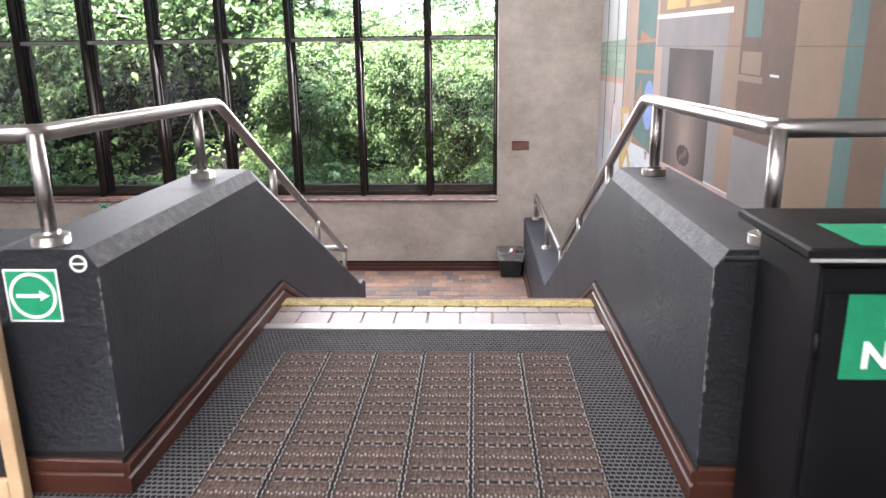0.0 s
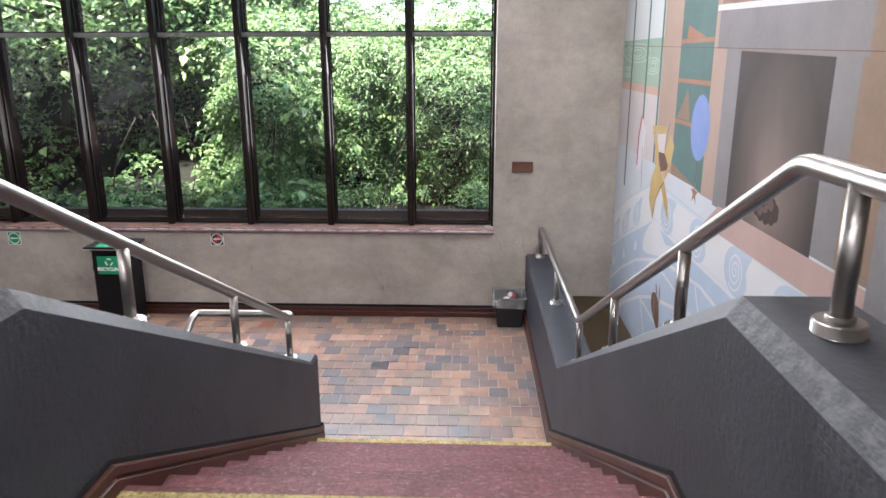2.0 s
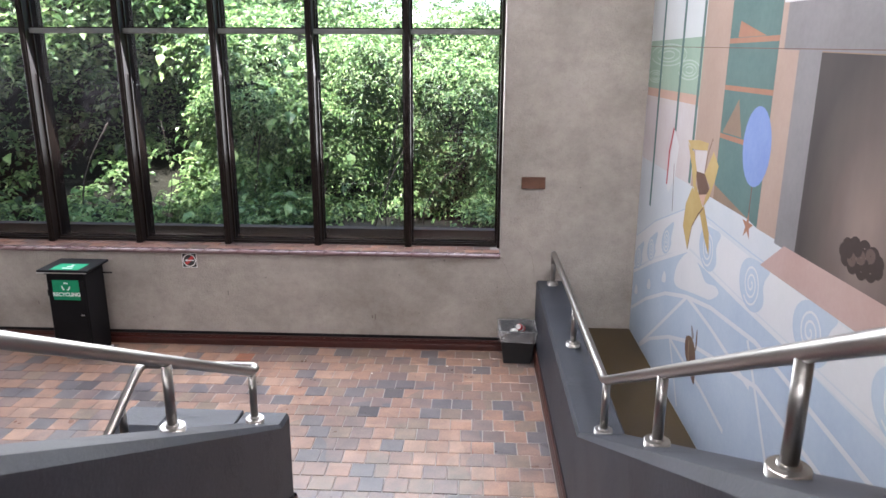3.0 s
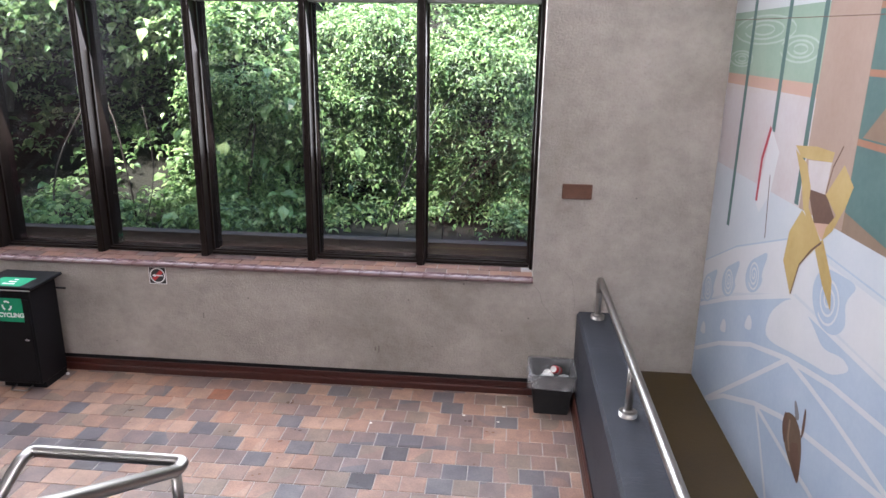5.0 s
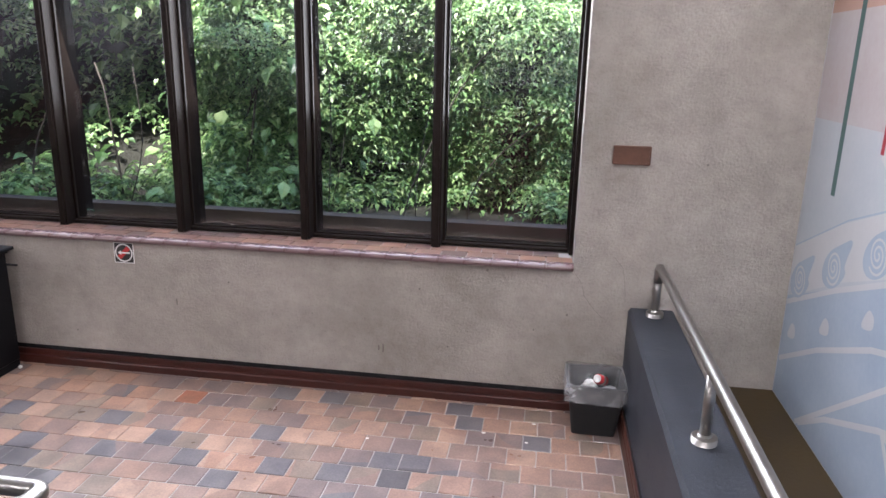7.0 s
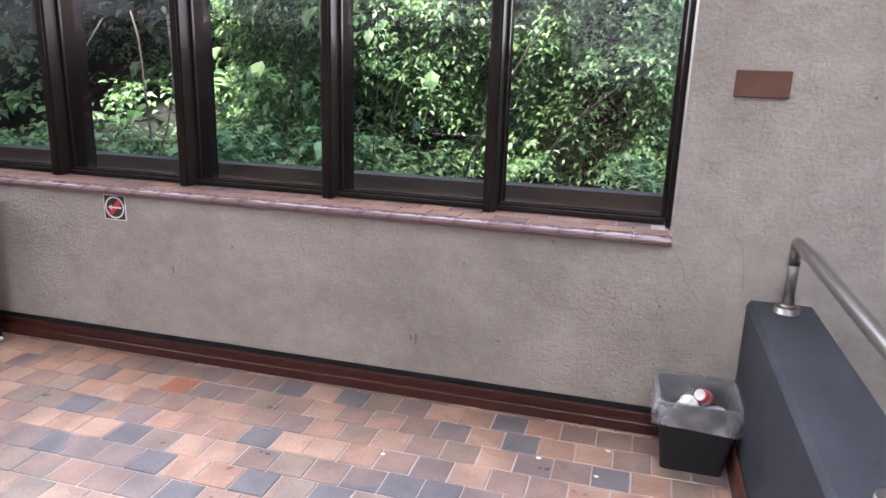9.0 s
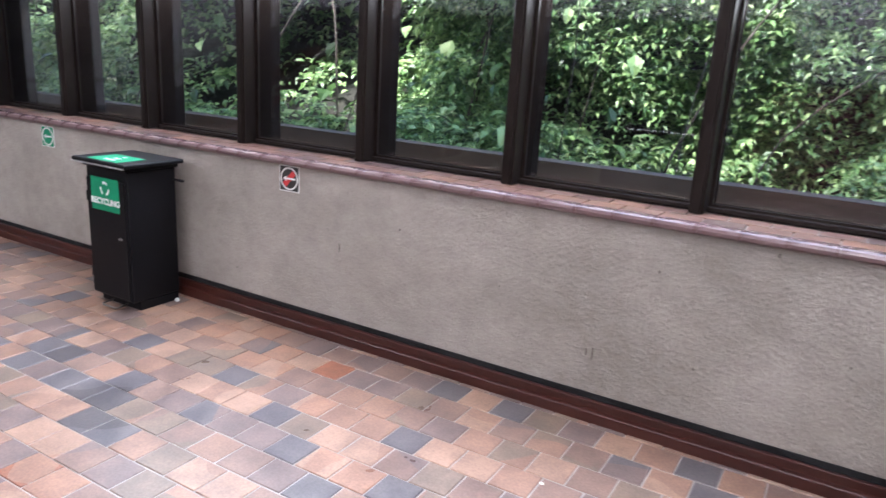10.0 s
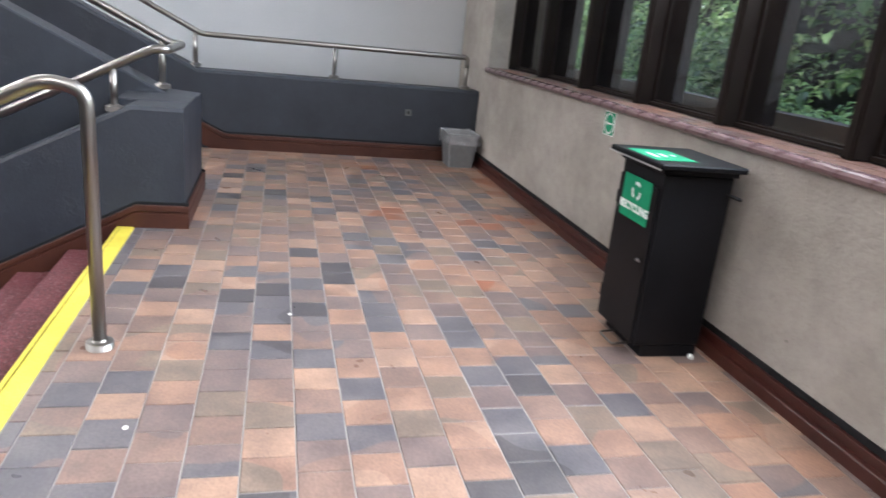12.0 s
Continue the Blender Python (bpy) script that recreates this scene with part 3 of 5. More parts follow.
# ---------------------------------------------------------------- stairs
def staircase(x0, x1, y0, z0, step_dir, label, threshold):
    st = thing("staircase", label, "staircase", kind="structure")
    for i in range(1, 10):
        y_near, z = y0 + step_dir * RUN * (i - 1), z0 - RISE * i
        ya, yb = sorted((y_near - step_dir * 0.001, y_near + step_dir * (RUN - 0.001)))
        step = box("step", x0, x1, ya, yb, z - RISE, z - 0.004, M_GROUT, st)
        ta, tb = sorted((y_near + step_dir * 0.002, y_near + step_dir * (RUN + 0.018)))
        box("tread", x0 + 0.002, x1 - 0.002, ta, tb, z - 0.006, z, M_TREAD, step, 0.003, "plum ribbed rubber tread")
        ra, rb = sorted((y_near + step_dir * RUN, y_near + step_dir * (RUN + 0.012)))
        box("riser", x0 + 0.002, x1 - 0.002, ra, rb, z - RISE + 0.004, z - 0.008, M_TREAD, step, 0.0, "plum rubber riser")
        if i in (1, 9):
            sa, sb = sorted((y_near + step_dir * (RUN - 0.06), y_near + step_dir * (RUN + 0.02)))
            if i == 9:
                box("nosing_strip", x0 + 0.004, x1 - 0.004, sa, sb, z + 0.001, z + 0.006, M_YELLOW, step, 0.002, "yellow gritted warning strip")
    edge = 0.025 if threshold > 0 else -0.012
    sa, sb = sorted((y0 - step_dir * threshold, y0 - step_dir * edge))
    box("nosing_strip", x0 + 0.004, x1 - 0.004, sa, sb, z0 - 0.02, z0 + 0.006, M_YELLOW, st, 0.003, "yellow gritted warning strip at the top step")
    if threshold > 0:
        na, nb = sorted((y0 - step_dir * 0.0245, y0 + step_dir * 0.012))
        box("nosing", x0 + 0.004, x1 - 0.004, na, nb, z0 - 0.02, z0 + 0.002, M_TREAD, st, 0.003, "plum rubber nosing of the top step")
    ra, rb = sorted((y0 - step_dir * 0.01, y0 + step_dir * 0.004))
    box("riser", x0 + 0.002, x1 - 0.002, ra, rb, z0 - RISE, z0 - 0.021, M_TREAD, st)
    return st


staircase(XL + 0.001, XR - 0.001, Y0, 0.0, 1, "short flight of plum rubber treads with yellow warning strips", 0.135)
staircase(mir(XR) + 0.001, mir(XL) - 0.001, Y0, 0.0, 1, "matching flight of plum rubber treads beyond the middle stairs", 0.135)
staircase(mir(XB0) + 0.001, XB0 - 0.001, 6.90, ZL, -1, "wide middle flight going down, plum rubber treads", -0.0)
mid_strip = box("warning_strip", mir(XB0) + 0.022, XB0 - 0.022, 6.87, 6.972, ZL - 0.02, ZL + 0.006, M_YELLOW_FRESH, bevel=0.003)
solid(mid_strip, "bright yellow gritted warning strip at the landing edge", "warning strip")
slab("floor_edge", mir(XB0), XB0, 6.864, 6.90, ZL - 0.3, ZL - 0.03, M_GROUT, "landing edge under the warning strip", "floor")


# ---------------------------------------------------------------- handrails
RR, PR = 0.0265, 0.0225
FLANGE = lathe("flange", [(0.052, 0.0), (0.054, 0.003), (0.054, 0.003), (0.054, 0.028), (0.054, 0.028), (0.051, 0.031), (0.051, 0.031), (0.030, 0.0325), (0.030, 0.0325), (0.030, 0.040), (0.023, 0.041)], M_STEEL)


def handrail(path, posts, label, radius=0.09, flange=True):
    """path of the tube; posts: (x, y, z_base, z_top)."""
    h = thing("handrail", label, "handrail", "stainless handrails")
    part("rail", tube("rail", rounded(path, radius, 6), RR, M_STEEL, 16), h)
    for x, y, z0, z1 in posts:
        p = part("post", tube("post", [(0, 0, 0), (0, 0, z1 - z0)], PR, M_STEEL), h, at=(x, y, z0))
        if flange:
            part("flange", FLANGE, p)
    return h


def rail_z(y, d=0.0):
    return 1.115 + (-0.455 - 1.115) * (min(max(y, YP0), YP1 + d + 0.03) - YP0) / (YP1 + d + 0.03 - YP0)


def top_z(y, d=0.0):
    return PT + (PB - PT) * (min(max(y, YP0), YP1 + d) - YP0) / (YP1 + d - YP0)


for f, d in ((lambda x: x, 0.0), (mir, DF)):
    xr, xl, xc, yk = f(1.36), f(-0.712), f(-1.40), YP1 + d + 0.03
    posts = [(f(1.38), 2.415, PT, 1.115)] + [(xr, y, top_z(y, d), rail_z(y, d)) for y in (3.66, 4.72, 5.82, 6.90 + d, 8.24 + d)] + [(xr, 9.75, PB, -0.50)]
    handrail([(f(1.95), 2.415, 1.115), (f(1.38), 2.415, 1.115), (xr, YP0, 1.115), (xr, yk, -0.455), (xr, 9.75, -0.455), (xr, 9.75, -0.56)], posts, "brushed stainless steel handrail on posts along the outer parapet", 0.05)
    posts = [(xl, y, top_z(y, d), rail_z(y, d)) for y in (2.415, 3.63, 4.75, 5.88, 6.95 + 0.6 * d)] + [(xc, y, PB - 0.52 * max(0, 6.88 + 0.7 * d - y), -0.455 - 0.52 * max(0, 6.95 + d - y)) for y in (6.72 + d, 5.6, 4.5)]
    handrail([(f(-1.9), 2.415, 1.115), (xl, 2.415, 1.115), (xl, YP0, 1.115), (xl, yk, -0.455), (xl, 7.03 + d, -0.455), (xc, 7.03 + d, -0.455), (xc, 6.95 + d, -0.455), (xc, 4.3, -0.455 - 0.52 * (2.65 + d))], posts, "brushed stainless steel handrail turning over the parapet end", 0.06)
handrail([(CX, 7.14, ZL + 0.03), (CX, 7.14, -0.50), (CX, 7.0, -0.47), (CX, 4.3, -0.47 - 0.52 * 2.7)], [(CX, 7.14, ZL, ZL + 0.2), (CX, 5.6, -2.3, -1.2)], "polished steel centre handrail on a floor post", 0.06)


# ---------------------------------------------------------------- window
win = tagged(new("window_1"), "long window wall of dark bronze mullions with a grey transom", "window", "", "structure")
NP = 9
PW = (WX1 - WX0) / NP
ZT = 1.585
for i in range(NP + 1):
    x = WX0 + i * PW
    w = 0.032 if 0 < i < NP else 0.028
    xa, xb = (x - w, x + w) if 0 < i < NP else ((x + 0.002, x + w) if i == 0 else (x - w, x - 0.002))
    fr = box("mullion", xa, xb, YG - 0.12, YG + 0.004, ZS + 0.002, ZH - 0.002, M_FRAME, win, 0.004)
    box("mullion_fin", xa + 0.003, xb - 0.003, YG + 0.0045, YG + 0.20, ZS + 0.002, ZH - 0.002, M_FIN, fr)
    if 0 < i < NP:
        box("mullion_cap", xa + 0.012, xb - 0.012, YG - 0.133, YG - 0.1205, ZS + 0.003, ZH - 0.003, M_FRAME, fr, 0.002)
box("sill_flashing", WX0 + 0.002, WX1 - 0.002, YG + 0.042, YG + 0.225, ZS - 0.044, ZS + 0.0015, M_FIN, win)
for i in range(NP):
    x0, x1 = WX0 + i * PW + 0.033, WX0 + (i + 1) * PW - 0.033
    box("bottom_rail", x0, x1, YG - 0.045, YG + 0.04, ZS + 0.002, ZS + 0.026, M_FRAME, win, 0.003)
    box("transom", x0, x1, YG - 0.06, YG + 0.04, ZT - 0.024, ZT + 0.024, M_TRANSOM, win, 0.003)
    for za, zb in ((ZS + 0.026, ZT - 0.024), (ZT + 0.024, ZH - 0.004)):
        pane = box("pane", x0, x1, YG - 0.003, YG + 0.003, za, zb, M_GLASS, win)
        pane.visible_shadow = False
        for xa, xb in ((x0, x0 + 0.018), (x1 - 0.018, x1)):
            box("glazing_bead", xa, xb, YG - 0.022, YG - 0.004, za, zb, M_FRAME, win)
        box("glazing_bead", x0 + 0.019, x1 - 0.019, YG - 0.022, YG - 0.004, za, za + 0.012, M_FRAME, win)


# ---------------------------------------------------------------- outside: ground and foliage bank
random.seed(7)
# Soil coloured near black, so gaps between the leaves look deep in shade.
M_SOIL = surface("shade_dark_soil", (0.006, 0.006, 0.004), (0.015, 0.014, 0.008), rough=0.95, big=2, fine=30, bump_fine=0.8, bump_dist=0.03)
M_LEAF = leaf_mat("bramble_leaves", [(0.0, (0.030, 0.068, 0.026)), (0.25, (0.080, 0.160, 0.055)), (0.55, (0.155, 0.275, 0.098)), (0.82, (0.250, 0.380, 0.145)), (1.0, (0.37, 0.48, 0.22))])
M_BARK = surface("grey_brown_bark", (0.020, 0.014, 0.010), (0.042, 0.031, 0.024), rough=0.9, big=8, fine=40, bump_fine=0.6, bump_dist=0.01)
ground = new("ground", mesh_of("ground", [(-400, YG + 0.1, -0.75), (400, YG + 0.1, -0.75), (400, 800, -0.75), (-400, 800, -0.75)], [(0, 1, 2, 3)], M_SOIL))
solid(ground, "soil outside the window, coloured near black for shade", "ground")


def bank_y(x, z):
    n = noise.noise(Vector((x * 0.55, z * 0.6, 1.7))) * 0.9 + noise.noise(Vector((x * 1.5, z * 1.7, 5.2))) * 0.6 + noise.noise(Vector((x * 3.4, z * 3.9, 2.4))) * 0.34
    # Hollow carved in so that the growth there falls dark.
    hollow = 2.1 * math.exp(-((x + 4.6) / 1.6) ** 2 - ((z - 0.35) / 0.7) ** 2)
    u = min(1, max(0, (x + 3.0) / 2.0))
    return 12.0 + 0.5 * u * u * (3 - 2 * u) + 0.34 * max(z, -0.6) + n + hollow


def crest(x):
    """Height of the closed growth; lower to the east, where the sky shows."""
    u = min(1, max(0, (-x - 1.0) / 4.0))
    return 1.85 + 1.7 * u * u * (3 - 2 * u) + 0.35 * noise.noise(Vector((x * 0.9, 3.3, 0)))


NXB, NZB = 90, 26
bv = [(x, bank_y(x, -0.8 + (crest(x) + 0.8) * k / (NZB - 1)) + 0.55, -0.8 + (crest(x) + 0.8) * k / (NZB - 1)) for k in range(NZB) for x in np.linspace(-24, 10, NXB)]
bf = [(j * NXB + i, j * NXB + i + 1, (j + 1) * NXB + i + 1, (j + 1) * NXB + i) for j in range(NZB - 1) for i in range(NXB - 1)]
solid(new("ground_bank", mesh_of("ground_bank", bv, bf, M_SOIL, True)), "steep earth bank, near black for the shade behind the leaves", "ground")
solid(box("ground_kerb", -24, 10, 10.50, 10.62, -0.75, -0.43, surface("brown_kerb", (0.030, 0.020, 0.015), (0.055, 0.038, 0.029), rough=0.85)), "low brown kerb outside the window", "kerb")


def add_leaf(lv, lf, p, along, up, s, wide, small=False):
    """One leaf, folded a little along its rib, its tip drooping."""
    side = along.cross(up).normalized()
    up = side.cross(along).normalized()
    k = len(lv)
    if small:
        outline = ((0, 0, 0), (wide, 0.45, 0.12), (0, 1.15, -0.16), (-wide, 0.45, 0.12))
        lf += [(k, k + 1, k + 2), (k, k + 2, k + 3)]
    else:
        outline = ((0, 0, 0), (wide, 0.38, 0.13), (wide * 0.7, 0.78, 0.08), (0, 1.15, -0.22), (-wide * 0.7, 0.78, 0.08), (-wide, 0.38, 0.13), (0, 0.55, 0))
        lf += [(k, k + 1, k + 6), (k + 1, k + 2, k + 6), (k + 2, k + 3, k + 6), (k + 3, k + 4, k + 6), (k + 4, k + 5, k + 6), (k + 5, k, k + 6)]
    lv += [p + side * (u * s) + along * (v * s) + up * (w * s) for u, v, w in outline]


def sprays(count, x_range, size, pairs, wide, name, label, seed, z_top, thin=0.6, reach=0.42, open_below=-0.20, forward=0.0):
    """Arching shoots that stand out of the bank, with leaves in pairs along them."""
    lv, lf = [], []
    rnd = random.Random(seed)
    made = 0
    while made < count:
        x, z = rnd.uniform(*x_range), rnd.uniform(-0.66, z_top)
        if z > crest(x) and rnd.random() > thin * math.exp(-(z - crest(x)) * 0.7):
            continue
        if noise.noise(Vector((x * 1.5, z * 1.8, 9.1))) < open_below and rnd.random() < 0.85:
            continue
        if math.exp(-((x + 4.6) / 1.5) ** 2 - ((z - 0.35) / 0.62) ** 2) > 0.3 and rnd.random() < 0.5:
            continue
        made += 1
        start = Vector((x, bank_y(x, z) + 0.2 - rnd.random() * (0.25 + forward), z))
        start.y = max(start.y, 11.05 + rnd.random() * 0.3)
        head = Vector((rnd.gauss(0, 0.75), -1.0, rnd.gauss(0.25, 0.35))).normalized()
        length = reach * rnd.uniform(0.5, 1.3)
        for k in range(pairs):
            u = (k + 0.6) / pairs
            p = start + head * (length * u) + Vector((0, 0, -0.45 * length * u * u))
            p.y = max(p.y, 10.70)
            heading = (head + Vector((0, 0, -0.8 * u))).normalized()
            across = heading.cross(Vector((0, 0, 1))).normalized()
            for turn in ((-1, 1) if k < pairs - 1 else (0,)):
                along = (heading * 0.55 + across * turn + Vector((rnd.gauss(0, 0.22), rnd.gauss(0, 0.22), rnd.gauss(-0.22, 0.25)))).normalized()
                up = Vector((rnd.gauss(0, 0.30), -0.22 + rnd.gauss(0, 0.30), 1.0)).normalized()
                add_leaf(lv, lf, p, along, up, size * rnd.uniform(0.6, 1.35), wide, size < 0.05)
    return tagged(new(name, mesh_of(name, lv, lf, M_LEAF)), label, "foliage", "", "stuff")


sprays(26000, (-3.2, 4.2), 0.048, 5, 0.27, "bramble_leaves", "dense small green leaves of arching bramble shoots", 11, 3.8, 0.8, 0.36, -0.28)
sprays(9000, (-12.5, -2.2), 0.070, 4, 0.36, "bramble_leaves", "dense green leaves of bramble shoots on the bank", 14, 4.3, 0.6, 0.42, -0.24)
sprays(700, (-10.0, 3.2), 0.06, 4, 0.28, "low_leaves", "scattered low green leaves along the kerb outside", 15, -0.35, 0.6, 0.30, -0.1, 0.6)
sprays(1500, (-24, -12.5), 0.13, 3, 0.36, "bramble_leaves", "dense green leaves of bramble shoots on the bank", 12, 4.2)
sprays(420, (-7.5, -1.3), 0.14, 2, 0.40, "broad_leaves", "broad bright green leaves standing out of the bank", 13, 2.4, 0.3, 0.6)


def tree(x, y, height, spread, seed, leaves=5200, size=0.05):
    """Trunk, limbs and a ragged crown of leaves that overhangs the bank."""
    rnd = random.Random(seed)
    tr = thing("tree", "young broadleaf tree with ragged green crown on the bank", "tree", "trees on the bank", at=(x, y, 0.4))
    trunk = [(0.15 * math.sin(2 * u), 0.1 * math.sin(3 * u), height * 0.75 * u) for u in np.linspace(0, 1, 8)]
    part("trunk", tube("trunk", trunk, 0.07, M_BARK, 8), tr)
    tips = []
    for k in range(9):
        a, z0 = 2 * math.pi * k / 9 + rnd.random(), height * rnd.uniform(0.35, 0.7)
        tip = Vector((math.cos(a) * spread * rnd.uniform(0.5, 1), math.sin(a) * spread * rnd.uniform(0.5, 1), z0 + rnd.uniform(0.2, 0.8)))
        part("limb", tube("limb", [(0.12 * math.sin(2 * z0 / height), 0.05, z0), tuple(tip * 0.5 + Vector((0, 0, z0 * 0.45 + 0.15))), tuple(tip)], 0.022, M_BARK, 6), tr)
        tips.append(tip)
    lv, lf = [], []
    for _ in range(leaves):
        c = rnd.choice(tips) * rnd.uniform(0.45, 1.05) + Vector((0, 0, rnd.uniform(0, 0.5)))
        p = c + Vector((rnd.gauss(0, 0.32), rnd.gauss(0, 0.32), rnd.gauss(0, 0.26)))
        s = size * rnd.uniform(0.6, 1.4)
        up = Vector((rnd.gauss(0, 0.5), rnd.gauss(-0.2, 0.5), 0.8)).normalized()
        m = up.to_track_quat("Z", "Y").to_matrix() @ Matrix.Rotation(rnd.uniform(0, 6.283), 3, "Z")
        k = len(lv)
        for u, v, w in ((0, -1, 0.0), (0.56, -0.2, 0.16), (0, 1.05, -0.14), (-0.56, -0.2, 0.16)):
            lv.append(p + m @ Vector((u * s, v * s, w * s)))
        lf += [(k, k + 1, k + 2), (k, k + 2, k + 3)]
    part("crown", mesh_of("crown", lv, lf, M_LEAF), tr)
    return tr


tree(-5.4, 12.6, 3.4, 1.7, 31)
tree(-8.6, 12.2, 3.6, 1.9, 32)
tree(-3.4, 13.6, 3.8, 1.5, 33)
tree(-11.8, 12.6, 3.6, 2.0, 34)
stem_rnd = random.Random(5)
for k in range(26):
    x, z = stem_rnd.uniform(-10, 2.5), -0.74
    y = 11.3 + stem_rnd.random() * 0.5
    lean, h = stem_rnd.gauss(0, 0.5), stem_rnd.uniform(1.2, 2.6)
    pts = [(x + lean * u * u + 0.05 * math.sin(5 * u + k), y + 0.5 * u, z + h * u) for u in np.linspace(0, 1, 7)]
    tagged(part("bramble_stem", tube("bramble_stem", pts, stem_rnd.uniform(0.004, 0.011), M_BARK, 6)), "thin brown bramble stem rising from the soil", "stem", "bramble stems")


# ---------------------------------------------------------------- added ceiling lamps, unseen, set where the room needs light
M_ADDED_LAMP = plain("added_lamp_diffuser", (1.0, 0.97, 0.95), 0.5, emit=7.7)
ADDED_LAMPS = [(-6.4, y) for y in (-2.4, 0.1, 2.6)] + [(-7.3, 4.4)] + [(-1.2, y) for y in (-3.8, -1.4, 1.0)] + [(1.2, -3.4), (-3.6, -2.6), (0.7, -1.7), (-2.6, -0.6)] + [(1.1, 5.4), (1.45, 7.4)]
for x, y in ADDED_LAMPS:
    lamp = thing("added_ceiling_light", "added white ceiling panel, unseen, placed to light the room", "ceiling light", "ceiling panels", at=(x, y, ZC))
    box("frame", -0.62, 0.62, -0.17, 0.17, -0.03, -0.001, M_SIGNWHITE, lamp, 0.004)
    box("diffuser", -0.58, 0.58, -0.13, 0.13, -0.042, -0.031, M_ADDED_LAMP, lamp, 0.003)

# ---------------------------------------------------------------- lettering
def lettering(text, size, mat, parent, matrix, name="lettering", thick=0.001):
    cu = bpy.data.curves.new(name, "FONT")
    cu.body, cu.size, cu.align_x, cu.align_y, cu.extrude, cu.offset = text, size, "CENTER", "CENTER", thick, size * 0.035
    tmp = bpy.data.objects.new("tmp", cu)
    me = bpy.data.meshes.new_from_object(tmp)
    bpy.data.objects.remove(tmp)
    me.materials.clear()
    me.materials.append(mat)
    me.transform(matrix)
    return part(name, me, parent)


# ---------------------------------------------------------------- mural on the east wall
def chalk(name, a, b):
    a, b = tuple(c * 0.60 for c in a), tuple(c * 0.60 for c in b)
    return surface(name, a, b, rough=0.7, spec=0.2, big=2.5, fine=35, bump_fine=0.08, spread=(0.3, 0.7))


def soot_mat():
    """Painted fireplace back: sooty brown with a paler brushed plume in its middle."""
    m, t, b = nodes_of("paint_soot")
    tc, mp, gr, n = t.nodes.new("ShaderNodeTexCoord"), t.nodes.new("ShaderNodeMapping"), t.nodes.new("ShaderNodeTexGradient"), noise_tex(t, 5, 4, stretch=(1, 1, 0.4))
    mp.vector_type = "TEXTURE"
    mp.inputs["Location"].default_value, mp.inputs["Scale"].default_value = (XM, 6.0, 0.66), (1, 0.55, 0.75)
    gr.gradient_type = "SPHERICAL"
    t.links.new(tc.outputs["Object"], mp.inputs[0])
    t.links.new(mp.outputs[0], gr.inputs[0])
    glow = ramp(t, gr.outputs[0], [(0.0, (0.036, 0.029, 0.026)), (0.45, (0.085, 0.066, 0.057)), (0.9, (0.18, 0.135, 0.116))])
    col = mix_rgb(t, 0.5, glow.outputs[0], ramp(t, n.outputs[0], [(0.3, (0.75, 0.75, 0.75)), (0.7, (1.2, 1.2, 1.2))]).outputs[0], "MULTIPLY")
    t.links.new(col, b.inputs["Base Color"])
    b.inputs["Roughness"].default_value, b.inputs["Specular IOR Level"].default_value = 0.7, 0.2
    return m


P_SKY, P_LAWN, P_PEACH, P_PINKW = chalk("paint_sky", (0.66, 0.72, 0.73), (0.74, 0.78, 0.78)), chalk("paint_lawn", (0.30, 0.45, 0.34), (0.42, 0.55, 0.44)), chalk("paint_peach", (0.62, 0.40, 0.31), (0.70, 0.47, 0.37)), chalk("paint_pale_pink", (0.62, 0.54, 0.52), (0.71, 0.68, 0.69))
P_TAN, P_TEAL, P_RUST = chalk("paint_tan", (0.26, 0.178, 0.120), (0.345, 0.245, 0.172)), chalk("paint_teal", (0.080, 0.165, 0.155), (0.135, 0.235, 0.22)), chalk("paint_rust", (0.36, 0.17, 0.10), (0.47, 0.24, 0.15))
P_PILLAR = chalk("paint_pillar", (0.42, 0.300, 0.232), (0.51, 0.385, 0.312))
P_MINT = chalk("paint_mint", (0.46, 0.58, 0.50), (0.56, 0.67, 0.59))
P_GREY, P_SOOT, P_HEARTH = chalk("paint_stone_grey", (0.215, 0.207, 0.208), (0.30, 0.29, 0.292)), soot_mat(), chalk("paint_hearth_pink", (0.50, 0.34, 0.30), (0.58, 0.42, 0.38))
P_ICE, P_BLUE, P_LINE = chalk("paint_ice", (0.60, 0.66, 0.71), (0.70, 0.74, 0.77)), chalk("paint_powder_blue", (0.45, 0.55, 0.68), (0.57, 0.66, 0.76)), chalk("paint_white", (0.70, 0.72, 0.73), (0.78, 0.79, 0.79))
P_BALLOON, P_YELLOW, P_UMBER, P_RED = chalk("paint_balloon_blue", (0.17, 0.27, 0.60), (0.27, 0.38, 0.70)), chalk("paint_ochre", (0.50, 0.35, 0.12), (0.66, 0.50, 0.22)), chalk("paint_umber", (0.13, 0.07, 0.05), (0.22, 0.13, 0.09)), chalk("paint_red", (0.45, 0.04, 0.06), (0.55, 0.07, 0.09))
P_LOG, P_BARK = chalk("paint_log", (0.035, 0.022, 0.018), (0.060, 0.038, 0.030)), chalk("paint_log_end", (0.10, 0.065, 0.055), (0.15, 0.10, 0.085))
P_CAB = chalk("paint_cabinet_brown", (0.12, 0.080, 0.060), (0.19, 0.13, 0.10))
P_BROWN = chalk("paint_panel_brown", (0.15, 0.098, 0.064), (0.22, 0.146, 0.10))


paint_order = [0]


def on_wall(level):
    paint_order[0] += 1
    base = 0.0006 + 0.00004 * level + 0.00001 * paint_order[0]
    sink = lambda u, v: 0.03 * max(0.0, 7.05 - u) * min(1.0, max(0.0, (v - 0.5) / 0.8))
    return lambda u, v, d: (XM - base - d, u, v - sink(u, v))


